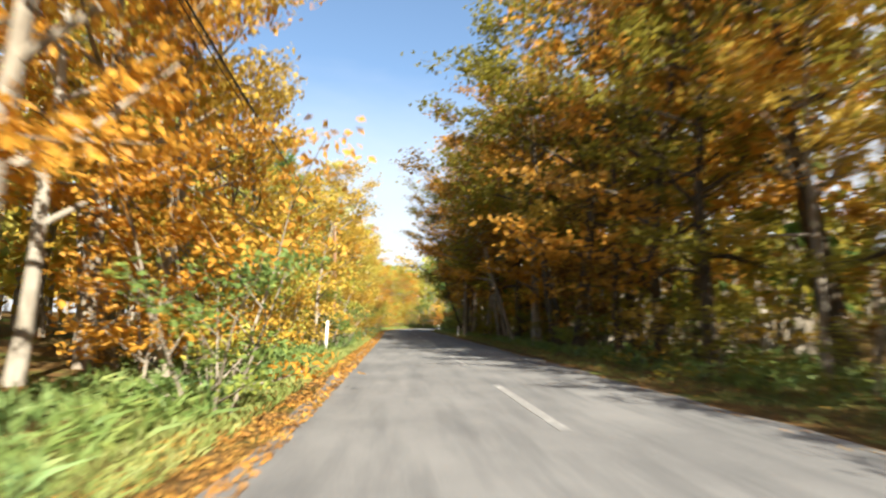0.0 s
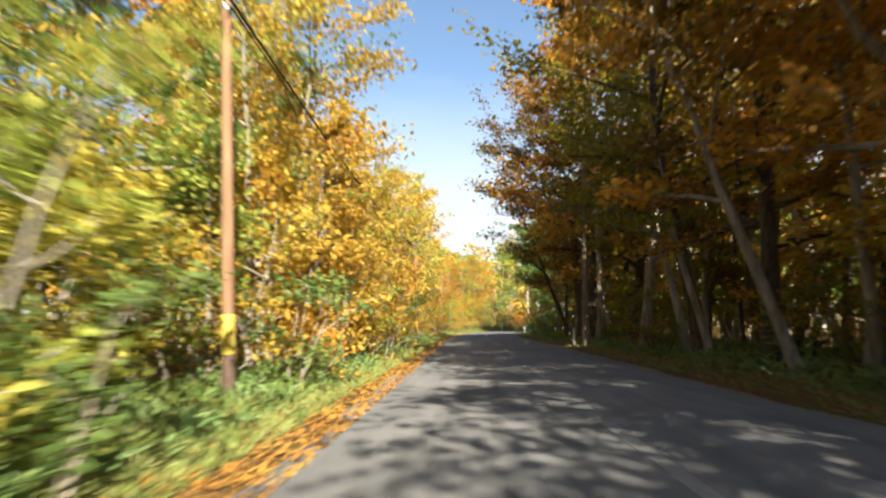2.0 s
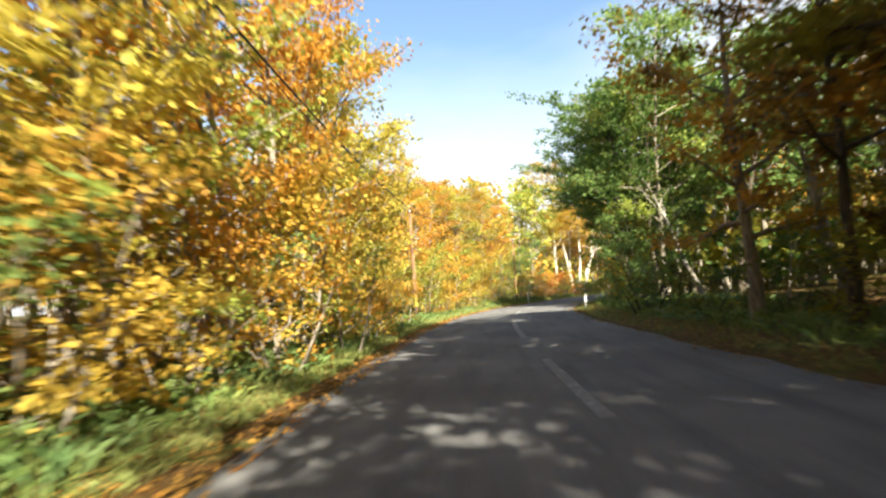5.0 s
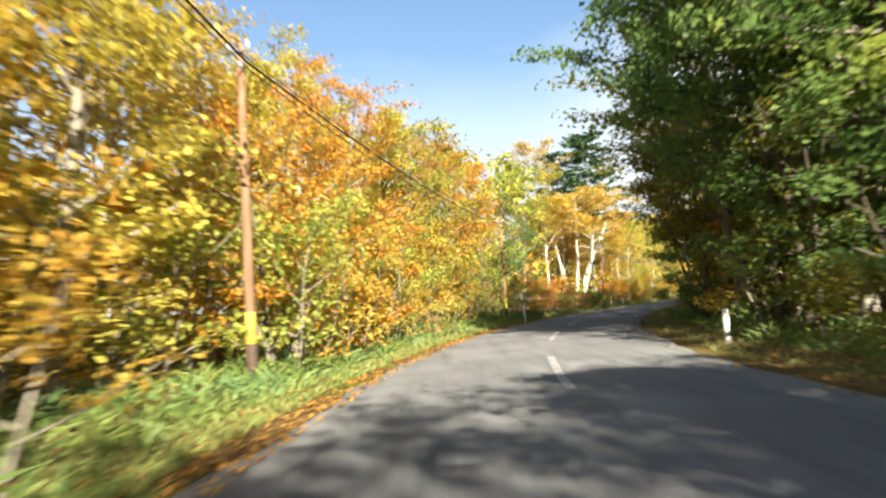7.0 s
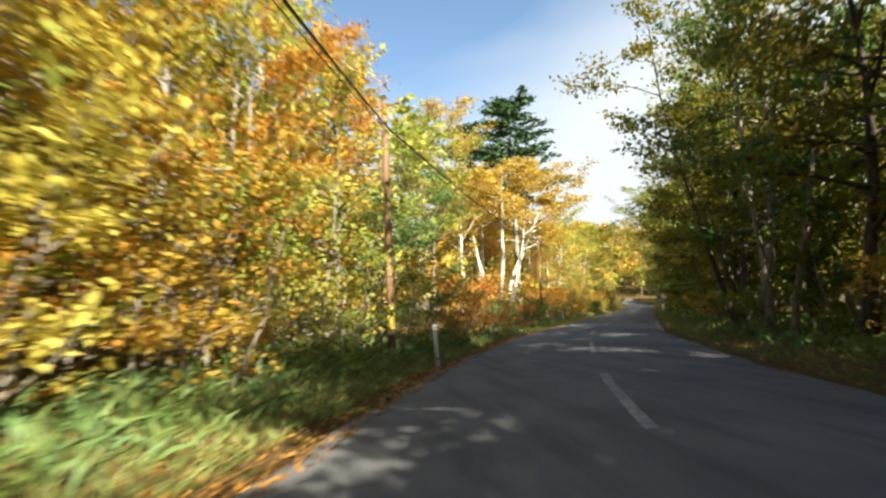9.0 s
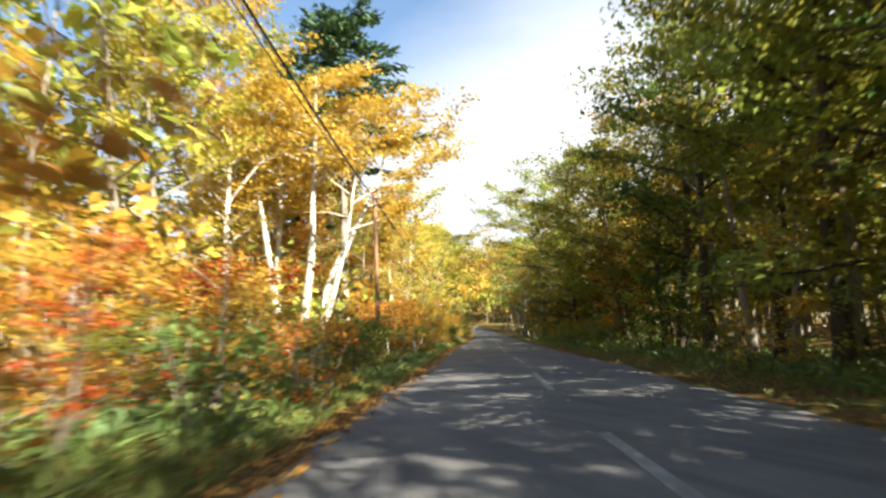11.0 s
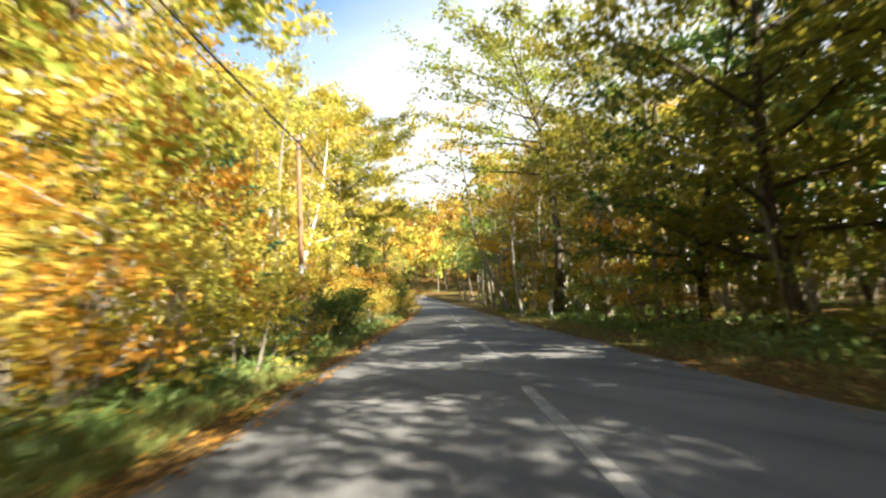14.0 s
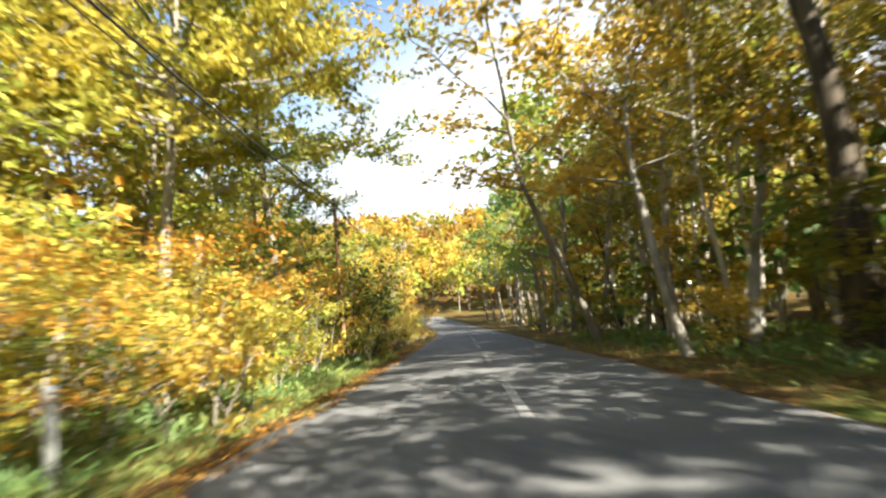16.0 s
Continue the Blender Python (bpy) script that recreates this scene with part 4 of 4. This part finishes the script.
while s < 250:
    c = colour_at(LEFT_COLOURS, s)
    if 124 < s < 162:
        s += 3.0
        if s < 162:
            grow(BUSH[plant_rng.integers(0, 4)], "bush", s, -plant_rng.uniform(6.5, 9.0), pick({"red": 4, "orange": 2, "green": 3, "gold": 2}), BARK_GREY, plant_rng.uniform(0.55, 0.85),
                 label="bush turning red and orange among green ones", group="bushes along the road")
        continue
    if 194 < s < 211 or 10.5 < s < 15.2:
        s += 3.0
        continue
    grow(SAPLING[plant_rng.integers(0, 4)], "sapling", s, make_way(s, -plant_rng.uniform(5.2, 6.8)), c, BARK_PALE if plant_rng.random() < 0.35 else BARK_GREY, plant_rng.uniform(0.8, 1.15), tilt=4,
         label=f"young tree with {WORDS[c]} leaves at the wood's edge", group="saplings along the road")
    s += plant_rng.uniform(2.4, 4.2)
s = -12.0
while s < 250:
    c = pick({"dark_green": 2, "olive": 2, "rust": 3, "rust_olive": 4, "golden_rust": 2}) if s < 76 else pick({"green": 3, "olive": 4, "dark_green": 3, "orange": 1, "yellow_green": 1})
    grow(BUSH[plant_rng.integers(0, 4)], "bush", s, make_way(s, plant_rng.uniform(5.0, 8.0)), c, BARK_DARK, plant_rng.uniform(0.55, 1.0),
         label=f"low bush with {WORDS[c]} leaves under the trees", group="bushes along the road")
    s += plant_rng.uniform(1.9, 3.2)
s = -12.0
while s < 250:
    c = colour_at(RIGHT_COLOURS, s) if plant_rng.random() < 0.8 or 74 < s < 100 else "golden_orange"
    grow(SAPLING[plant_rng.integers(0, 4)], "sapling", s, plant_rng.uniform(6.2, 9.0), c, BARK_PALE if plant_rng.random() < 0.4 else BARK_DARK, plant_rng.uniform(0.9, 1.3), tilt=5,
         label=f"young tree with {WORDS[c]} leaves in the shade", group="saplings along the road")
    s += plant_rng.uniform(3.2, 5.5)

s = 9.5
while s < 226:
    c = colour_at(LEFT_COLOURS, s)
    n = make_way(s, -plant_rng.uniform(5.3, 8.2))
    if clear_of(s, n, KEPT) and not (184 < s < 199 and plant_rng.random() < 0.75) and not 199 < s < 215 and not 10.5 < s < 15.2:
        grow(SHRUB[plant_rng.integers(0, 3)], "shrub", s, n, c, BARK_GREY, plant_rng.uniform(0.8, 1.15),
             label=f"tall full shrub with {WORDS[c]} leaves under the trees", group="tall shrubs")
    s += plant_rng.uniform(1.3, 2.1)

for k in range(16):
    s, c = 95.0 + 1.25 * k, ("yellow_green", "gold", "yellow", "golden_orange")[k % 4]
    grow(SHRUB[k % 3], "shrub", s, -(5.9 if k < 8 else 7.4) - 1.2 * (k % 3), c, BARK_GREY, 0.75 + 0.08 * (k % 4), 50 * k,
         label=f"tall full shrub with {WORDS[c]} leaves under the trees", group="tall shrubs")
for k in range(6):
    c = ("yellow_green", "gold", "golden_orange")[k % 3]
    grow(ROADSIDE[(2, 4, 1)[k % 3]], "tree", 97.5 + 3.3 * k, -9.4 - 0.9 * (k % 2), c, BARK_GREY, 0.95, 65 * k,
         label=f"full roadside tree with {WORDS[c]} autumn leaves", group="trees along the road")

# a dark band of bushes, its shade given by the leaf colour
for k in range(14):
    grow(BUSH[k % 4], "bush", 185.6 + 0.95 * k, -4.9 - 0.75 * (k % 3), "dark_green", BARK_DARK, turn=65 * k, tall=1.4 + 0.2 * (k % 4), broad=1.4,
         label="dense bush beside the road with leaves coloured dark green for shade", group="bushes along the road")
for k in range(28):
    c = ("yellow_green", "yellow", "yellow_green", "golden_orange", "yellow_green", "gold")[k % 6]
    grow(SHRUB[k % 3], "shrub", 193.4 + 0.74 * k, -6.3 - 1.3 * (k % 3) - (1.0 if k < 8 else 0.0), c, BARK_GREY, turn=55 * k, tall=2.5 + 0.35 * (k % 4), broad=1.25,
         label=f"sunlit spreading shrub with {WORDS[c]} leaves on the bank", group="tall shrubs")
for k in range(11):
    c = ("red", "rust", "red", "orange")[k % 4]
    s, n, tall = (138.5 + 1.7 * k, -8.0 - 1.2 * (k % 2), 3.4) if k < 6 else (159.0 + 1.6 * (k - 6), -6.3 - 0.7 * (k % 2), 3.0)
    grow(SHRUB[k % 3], "shrub", s, n, c, BARK_DARK, turn=80 * k, tall=tall, broad=1.15,
         label=f"spreading shrub with {WORDS[c]} leaves at the wood's edge", group="red shrubs")

# ---- the deeper wood, the hill and the low growth ----
deep_rng = np.random.default_rng(91)


def woods(name, spots, height, leaf, count, mats, label, spread=2.6):
    """A mass of distant trees in one object: stems and loose crowns."""
    stems, crowns = Shape(), [Shape() for _ in mats]
    zs = ground_z(spots[:, 0], spots[:, 1])
    for (x, y), z in zip(spots, zs):
        h = height * deep_rng.uniform(0.75, 1.15)
        foot = np.array([x, y, z])
        top = foot + (deep_rng.normal() * 0.4, deep_rng.normal() * 0.4, h)
        stems.tube([foot - (0, 0, 0.3), (foot + top) / 2, top], [0.16, 0.11, 0.02], 4)
        lobes = foot + np.stack([deep_rng.normal(size=9) * spread * 0.55, deep_rng.normal(size=9) * spread * 0.55, h * deep_rng.uniform(0.42, 1.0, 9)], 1)
        c = lobes[deep_rng.integers(0, 9, count)] + deep_rng.normal(size=(count, 3)) * (spread * 0.34, spread * 0.34, spread * 0.25)
        crowns[deep_rng.integers(0, len(mats))].leaves(c, leaf, leaf * 0.7, deep_rng, 0.6)
    ob = thing(name, Matrix(), label, "woods")
    ob["kind"] = "stuff"
    part("stems", stems.mesh("stems", BARK_GREY), ob)
    for c, m in zip(crowns, mats):
        if c.n:
            part("crowns", c.mesh("crowns", m), ob)
    return ob


def scatter(s0, s1, n0, n1, count):
    x, y = spot(deep_rng.uniform(s0, s1, count), deep_rng.uniform(n0, n1, count))
    return np.stack([x, y], 1)


woods("far_woods", np.vstack([scatter(-40, 130, -50, -19, 112), scatter(130, 310, -50, -19, 60)]), 13, 1.1, 100, [LEAF["gold"], LEAF["golden_orange"], LEAF["yellow"], LEAF["yellow_green"]],
      "deep autumn wood in gold, orange and yellow")
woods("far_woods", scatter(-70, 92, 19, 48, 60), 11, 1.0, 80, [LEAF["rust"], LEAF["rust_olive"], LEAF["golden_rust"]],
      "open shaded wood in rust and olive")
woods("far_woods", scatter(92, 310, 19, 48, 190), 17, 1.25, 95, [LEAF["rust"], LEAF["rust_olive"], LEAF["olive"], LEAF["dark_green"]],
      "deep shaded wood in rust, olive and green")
woods("distant_woods", scatter(-60, 330, -150, -48, 400), 11, 2.4, 44, [LEAF["gold"], LEAF["golden_orange"], LEAF["orange"], LEAF["yellow_green"]],
      "autumn wood stretching away in gold and orange", 3.2)
woods("distant_woods", scatter(-60, 330, 46, 150, 320), 10, 2.4, 44, [LEAF["rust"], LEAF["rust_olive"], LEAF["olive"], LEAF["golden_rust"]],
      "autumn wood stretching away in rust and olive", 3.2)
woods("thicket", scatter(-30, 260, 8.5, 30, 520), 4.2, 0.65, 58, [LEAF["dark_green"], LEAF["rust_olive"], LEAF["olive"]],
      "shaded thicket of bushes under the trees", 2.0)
woods("thicket", scatter(-25, 260, -30, -9.5, 560), 5.0, 0.6, 62, [LEAF["yellow_green"], LEAF["gold"], LEAF["golden_orange"]],
      "gold and green thicket under the trees", 2.0)
hx, hy = HILL.x + deep_rng.uniform(-150, 110, 620), HILL.y + deep_rng.uniform(-85, 45, 620)
side, along = off_axis(hx, hy)
keep = (np.abs(side) > 9)
woods("hill_woods", np.stack([hx, hy], 1)[keep], 11, 1.6, 75, [LEAF["golden_rust"], LEAF["rust"], LEAF["orange"], LEAF["olive"]],
      "wooded hillside in orange and rust autumn colour", 3.4)
ex, ey = spot(deep_rng.uniform(296, 345, 150), deep_rng.uniform(-40, 45, 150))
ex, ey = ex + deep_rng.uniform(-12, 12, 150), ey + deep_rng.uniform(0, 20, 150)
keep = np.abs(off_axis(ex, ey)[0]) > 6
woods("hill_woods", np.stack([ex, ey], 1)[keep], 11, 1.05, 140, [LEAF["yellow"], LEAF["gold"], LEAF["yellow_green"]], "bright yellow young wood where the road bends away")


def blades(name, s, n, height, width, mat, label, lean=0.45, category="grass"):
    x, y = spot(s, n)
    z = ground_z(x, y)
    at = np.stack([x, y, z], 1)
    k = len(s)
    h = height * deep_rng.uniform(0.5, 1.3, (k, 1))
    way = deep_rng.normal(size=(k, 3)) * lean
    way[:, 2] = 1
    way /= np.linalg.norm(way, axis=1)[:, None]
    side = np.cross(way, deep_rng.normal(size=(k, 3)))
    side /= np.linalg.norm(side, axis=1)[:, None]
    mid, tip = at + way * h * 0.55, at + way * h + np.c_[way[:, :2] * h * 0.5, -0.15 * h]
    v = np.stack([at, mid + side * width, tip, mid - side * width], 1).reshape(-1, 3)
    ob = new(name, quads(name, v, np.arange(4 * k).reshape(-1, 4), mat))
    return tagged(ob, label, category, kind="stuff")


def strew(count, s0, s1, n0, n1, power=1.0):
    return deep_rng.uniform(s0, s1, count), n0 + (n1 - n0) * deep_rng.uniform(0, 1, count) ** power


blades("verge_grass", *strew(70000, -8, 222, -5.4, -3.75, 0.7), 0.19, 0.012, GRASS, "uneven green and straw grass on the road verge")
blades("verge_grass", *strew(18000, -8, 225, 3.3, 5.4), 0.17, 0.009, GRASS, "thin shaded grass on the road verge")
blades("undergrowth", *strew(34000, -8, 225, -4.3, -7.2), 0.42, 0.028, WEED, "dense green herbs and dwarf bamboo under the bushes", 0.6, "undergrowth")
blades("undergrowth", *strew(22000, -8, 225, 4.6, 9.5), 0.45, 0.035, WEED, "dense green herbs in the shade of the trees", 0.6, "undergrowth")


def fallen(name, s, n, label):
    x, y = spot(s, n)
    on = np.abs(n) < 3.3
    z = np.where(on, elevation(*spot(s, 0 * s)) + road_z(n) + 0.008, ground_z(x, y) + 0.03)
    heap = Shape()
    heap.leaves(np.stack([x, y, z], 1), 0.082, 0.062, deep_rng, 3.0, 0.0)
    return tagged(new(name, heap.mesh(name, LITTER)), label, "leaves", kind="stuff")


fallen("fallen_leaves", *strew(12500, -15, 44, -3.05, -4.3, 1.1), "thick drift of orange fallen leaves along the road's edge")
fallen("fallen_leaves", *strew(21000, 44, 235, -3.05, -4.4, 1.0), "orange and brown fallen leaves along the road's edge")
fallen("fallen_leaves", *strew(10000, -15, 240, 2.6, 4.8, 0.9), "brown fallen leaves along the shaded road's edge")

# ---- posts, poles and cables ----
def lathe(profile, sides=16):
    """A turned shape from radius and height pairs, closed at both ends."""
    sh = Shape()
    pr = [(0.0005, profile[0][1])] + list(profile) + [(0.0005, profile[-1][1])]
    a = np.linspace(0, 2 * np.pi, sides, endpoint=False)
    v = np.concatenate([np.stack([r * np.cos(a), r * np.sin(a), np.full(sides, z)], 1) for r, z in pr])
    f = [[k * sides + j, k * sides + (j + 1) % sides, (k + 1) * sides + (j + 1) % sides, (k + 1) * sides + j] for k in range(len(pr) - 1) for j in range(sides)]
    sh.add(v, f)
    return sh


POST_SHAFT = lathe([(0.055, -0.3), (0.055, 0.99), (0.05, 1.0)]).mesh("post_shaft", WHITE_POST, True)
POST_CAP = lathe([(0.058, 1.0), (0.058, 1.05), (0.045, 1.08), (0.02, 1.092)]).mesh("post_cap", WHITE_POST, True)
POST_BAND = lathe([(0.057, 0.20), (0.059, 0.21), (0.059, 0.24), (0.057, 0.25)]).mesh("post_band", POST_RING, True)
POST_LENS = lathe([(0.057, 0.90), (0.062, 0.905), (0.062, 0.985), (0.057, 0.99)]).mesh("post_reflector", REFLECTOR, True)
POSTS = [(22.9, -4.7, 1.13, 2), (55.6, 3.92, 0.86, 1), (96.0, 3.75, 0.78, 1), (118.6, -3.7, 0.95, -3), (158.1, -4.5, 0.8, -8), (195.8, 4.3, 0.9, -3), (198.6, -4.6, 0.9, 1)]
for s, n, h, tilt in POSTS:
    x, y = spot(s, n)
    ob = thing("marker_post", pose(float(x), float(y), float(ground_z(x, y)[0]), 1, tilt, 0) @ Matrix.Diagonal((1, 1, h, 1)),
               "white roadside marker post with a rounded top", "post", "marker posts")
    part("shaft", POST_SHAFT, ob)
    part("cap", POST_CAP, ob)
    part("band", POST_BAND, ob, label="grey band low on the post")
    part("reflector", POST_LENS, ob, label="pale peach reflector ring")

STAKE = lathe([(0.034, -0.25), (0.034, 0.93), (0.028, 0.945), (0.012, 0.955)], 10).mesh("stake_shaft", WHITE_POST, True)
STAKE_BAND = lathe([(0.035, 0.80), (0.0375, 0.803), (0.0375, 0.86), (0.035, 0.863)], 10).mesh("stake_band", REFLECTOR, True)
x, y = spot(157.0, -5.7)
stake = thing("marker_stake", pose(float(x), float(y), float(ground_z(x, y)[0]), 2, -4, 0), "thin weathered white marker stake among dark bushes", "stake")
part("shaft", STAKE, stake)
part("band", STAKE_BAND, stake)

POLE_TOP = 6.1
POLE_SHAFT = lathe([(0.108, -0.5), (0.10, 0.0), (0.088, 3.5), (0.074, POLE_TOP - 0.02), (0.058, POLE_TOP)], 14).mesh("pole_shaft", WOOD_POLE, True)
GUARD = lathe([(0.102, 0.64), (0.109, 0.65), (0.107, 1.18), (0.100, 1.19)], 14).mesh("pole_guard", YELLOW_GUARD, True)
FOOT = lathe([(0.109, -0.4), (0.109, 0.0), (0.104, 0.63), (0.099, 0.635)], 14).mesh("pole_foot", POLE_FOOT, True)


def box(size, at, bevel=0.006):
    bm = bmesh.new()
    bmesh.ops.create_cube(bm, size=1, matrix=Matrix.Translation(at) @ Matrix.Diagonal((*size, 1)))
    bmesh.ops.bevel(bm, geom=bm.edges[:], offset=bevel, segments=1, affect="EDGES")
    me = bpy.data.meshes.new("box")
    bm.to_mesh(me)
    bm.free()
    return me


def boxed(size, at, mat, bevel=0.006):
    me = box(size, at, bevel)
    me.materials.append(mat)
    return me


STRIPE = boxed((0.026, 0.012, 0.48), (0, -0.106, 0.915), BLACK_STRIPE, 0.003)
ARM = boxed((0.5, 0.05, 0.05), (0.0, -0.10, POLE_TOP - 0.16), STEEL)
CLAMP = lathe([(0.076, POLE_TOP - 0.46), (0.086, POLE_TOP - 0.45), (0.086, POLE_TOP - 0.37), (0.076, POLE_TOP - 0.36)], 14).mesh("pole_clamp", STEEL, True)
KNOB = lathe([(0.03, 0.0), (0.045, 0.03), (0.03, 0.06), (0.045, 0.09), (0.02, 0.13)], 10).mesh("insulator", CERAMIC, True)
TAG = boxed((0.16, 0.008, 0.26), (0, -0.104, 2.1), PLATE, 0.002)
POLES = [(3.0, -5.3, 0, 1, 1.05), (32.4, -5.25, 1.0, -1.5, 1.1), (62.0, -4.75, 0.5, -1, 1.05), (92.9, -5.5, 0.5, 0, 1.05), (118.8, -4.9, 0.5, 0.5, 1.0), (152.5, -5.5, 0.5, 0, 1.12),
         (186.7, -5.4, 0.5, 0, 1.1), (216.1, -5.2, 0, 0, 1.05), (246.0, -5.4, 0, 0, 1.05)]
heads = []
for s, n, tx, ty, tall in POLES:
    x, y = spot(s, n)
    wx, wy = np.interp(s, RUN, WAY[:, 0]), np.interp(s, RUN, WAY[:, 1])
    m = pose(float(x), float(y), float(ground_z(x, y)[0]), tx, ty, -math.degrees(math.atan2(wx, wy))) @ Matrix.Diagonal((1, 1, tall, 1))
    ob = thing("utility_pole", m, "brown wooden utility pole with a yellow guard sleeve", "pole", "utility poles")
    part("shaft", POLE_SHAFT, ob)
    sleeve = part("guard_sleeve", GUARD, ob, label="yellow sleeve with black stripes")
    for a in range(0, 360, 45):
        part("stripe", STRIPE, sleeve, pose(0, 0, 0, 0, 0, a))
    part("foot_wrap", FOOT, ob, label="dark tarred foot of the pole")
    part("cross_arm", ARM, ob)
    part("clamp", CLAMP, ob)
    if 180 < s < 190:
        part("plate", TAG, ob, label="small blank white plate")
    for dx in (-0.2, 0.2):
        part("insulator", KNOB, ob, pose(dx, -0.10, POLE_TOP - 0.13))
    heads.append(m)


def cable(a, b, radius, sag, label, sleeve=None):
    t = np.linspace(0, 1, 25)
    line = np.outer(1 - t, a) + np.outer(t, b)
    line[:, 2] -= 4 * sag * t * (1 - t)
    sh = Shape()
    sh.tube(line, np.full(25, radius), 6)
    ob = tagged(new("overhead_cable", sh.mesh("overhead_cable", CABLE, True)), label, "cable", "overhead cables")
    if sleeve:
        k = np.linspace(sleeve[0], sleeve[1], 9)
        sl = Shape()
        sl.tube(np.stack([np.interp(k, t, line[:, q]) for q in range(3)], 1) - (0, 0, 0.03), np.array([0.02, 0.05, 0.062, 0.062, 0.062, 0.062, 0.062, 0.05, 0.02]), 8)
        part("splice_sleeve", sl.mesh("splice_sleeve", CABLE, True), ob, label="thick black splice sleeve")
    return ob


for k in range(len(heads) - 1):
    p, q = heads[k], heads[k + 1]
    for at, radius, sag, label in (((0.12, 0, POLE_TOP - 0.35), 0.024, 0.45, "thick black telephone cable hung between poles"),
                                   ((0.16, 0, POLE_TOP - 0.5), 0.011, 0.60, "black service cable hung between poles"),
                                   ((-0.2, -0.10, POLE_TOP - 0.02), 0.009, 0.35, "thin overhead wire hung between poles")):
        cable(np.array(p @ Vector(at)), np.array(q @ Vector(at)), radius, sag, label, (0.80, 0.9) if k == 1 and radius > 0.02 else None)
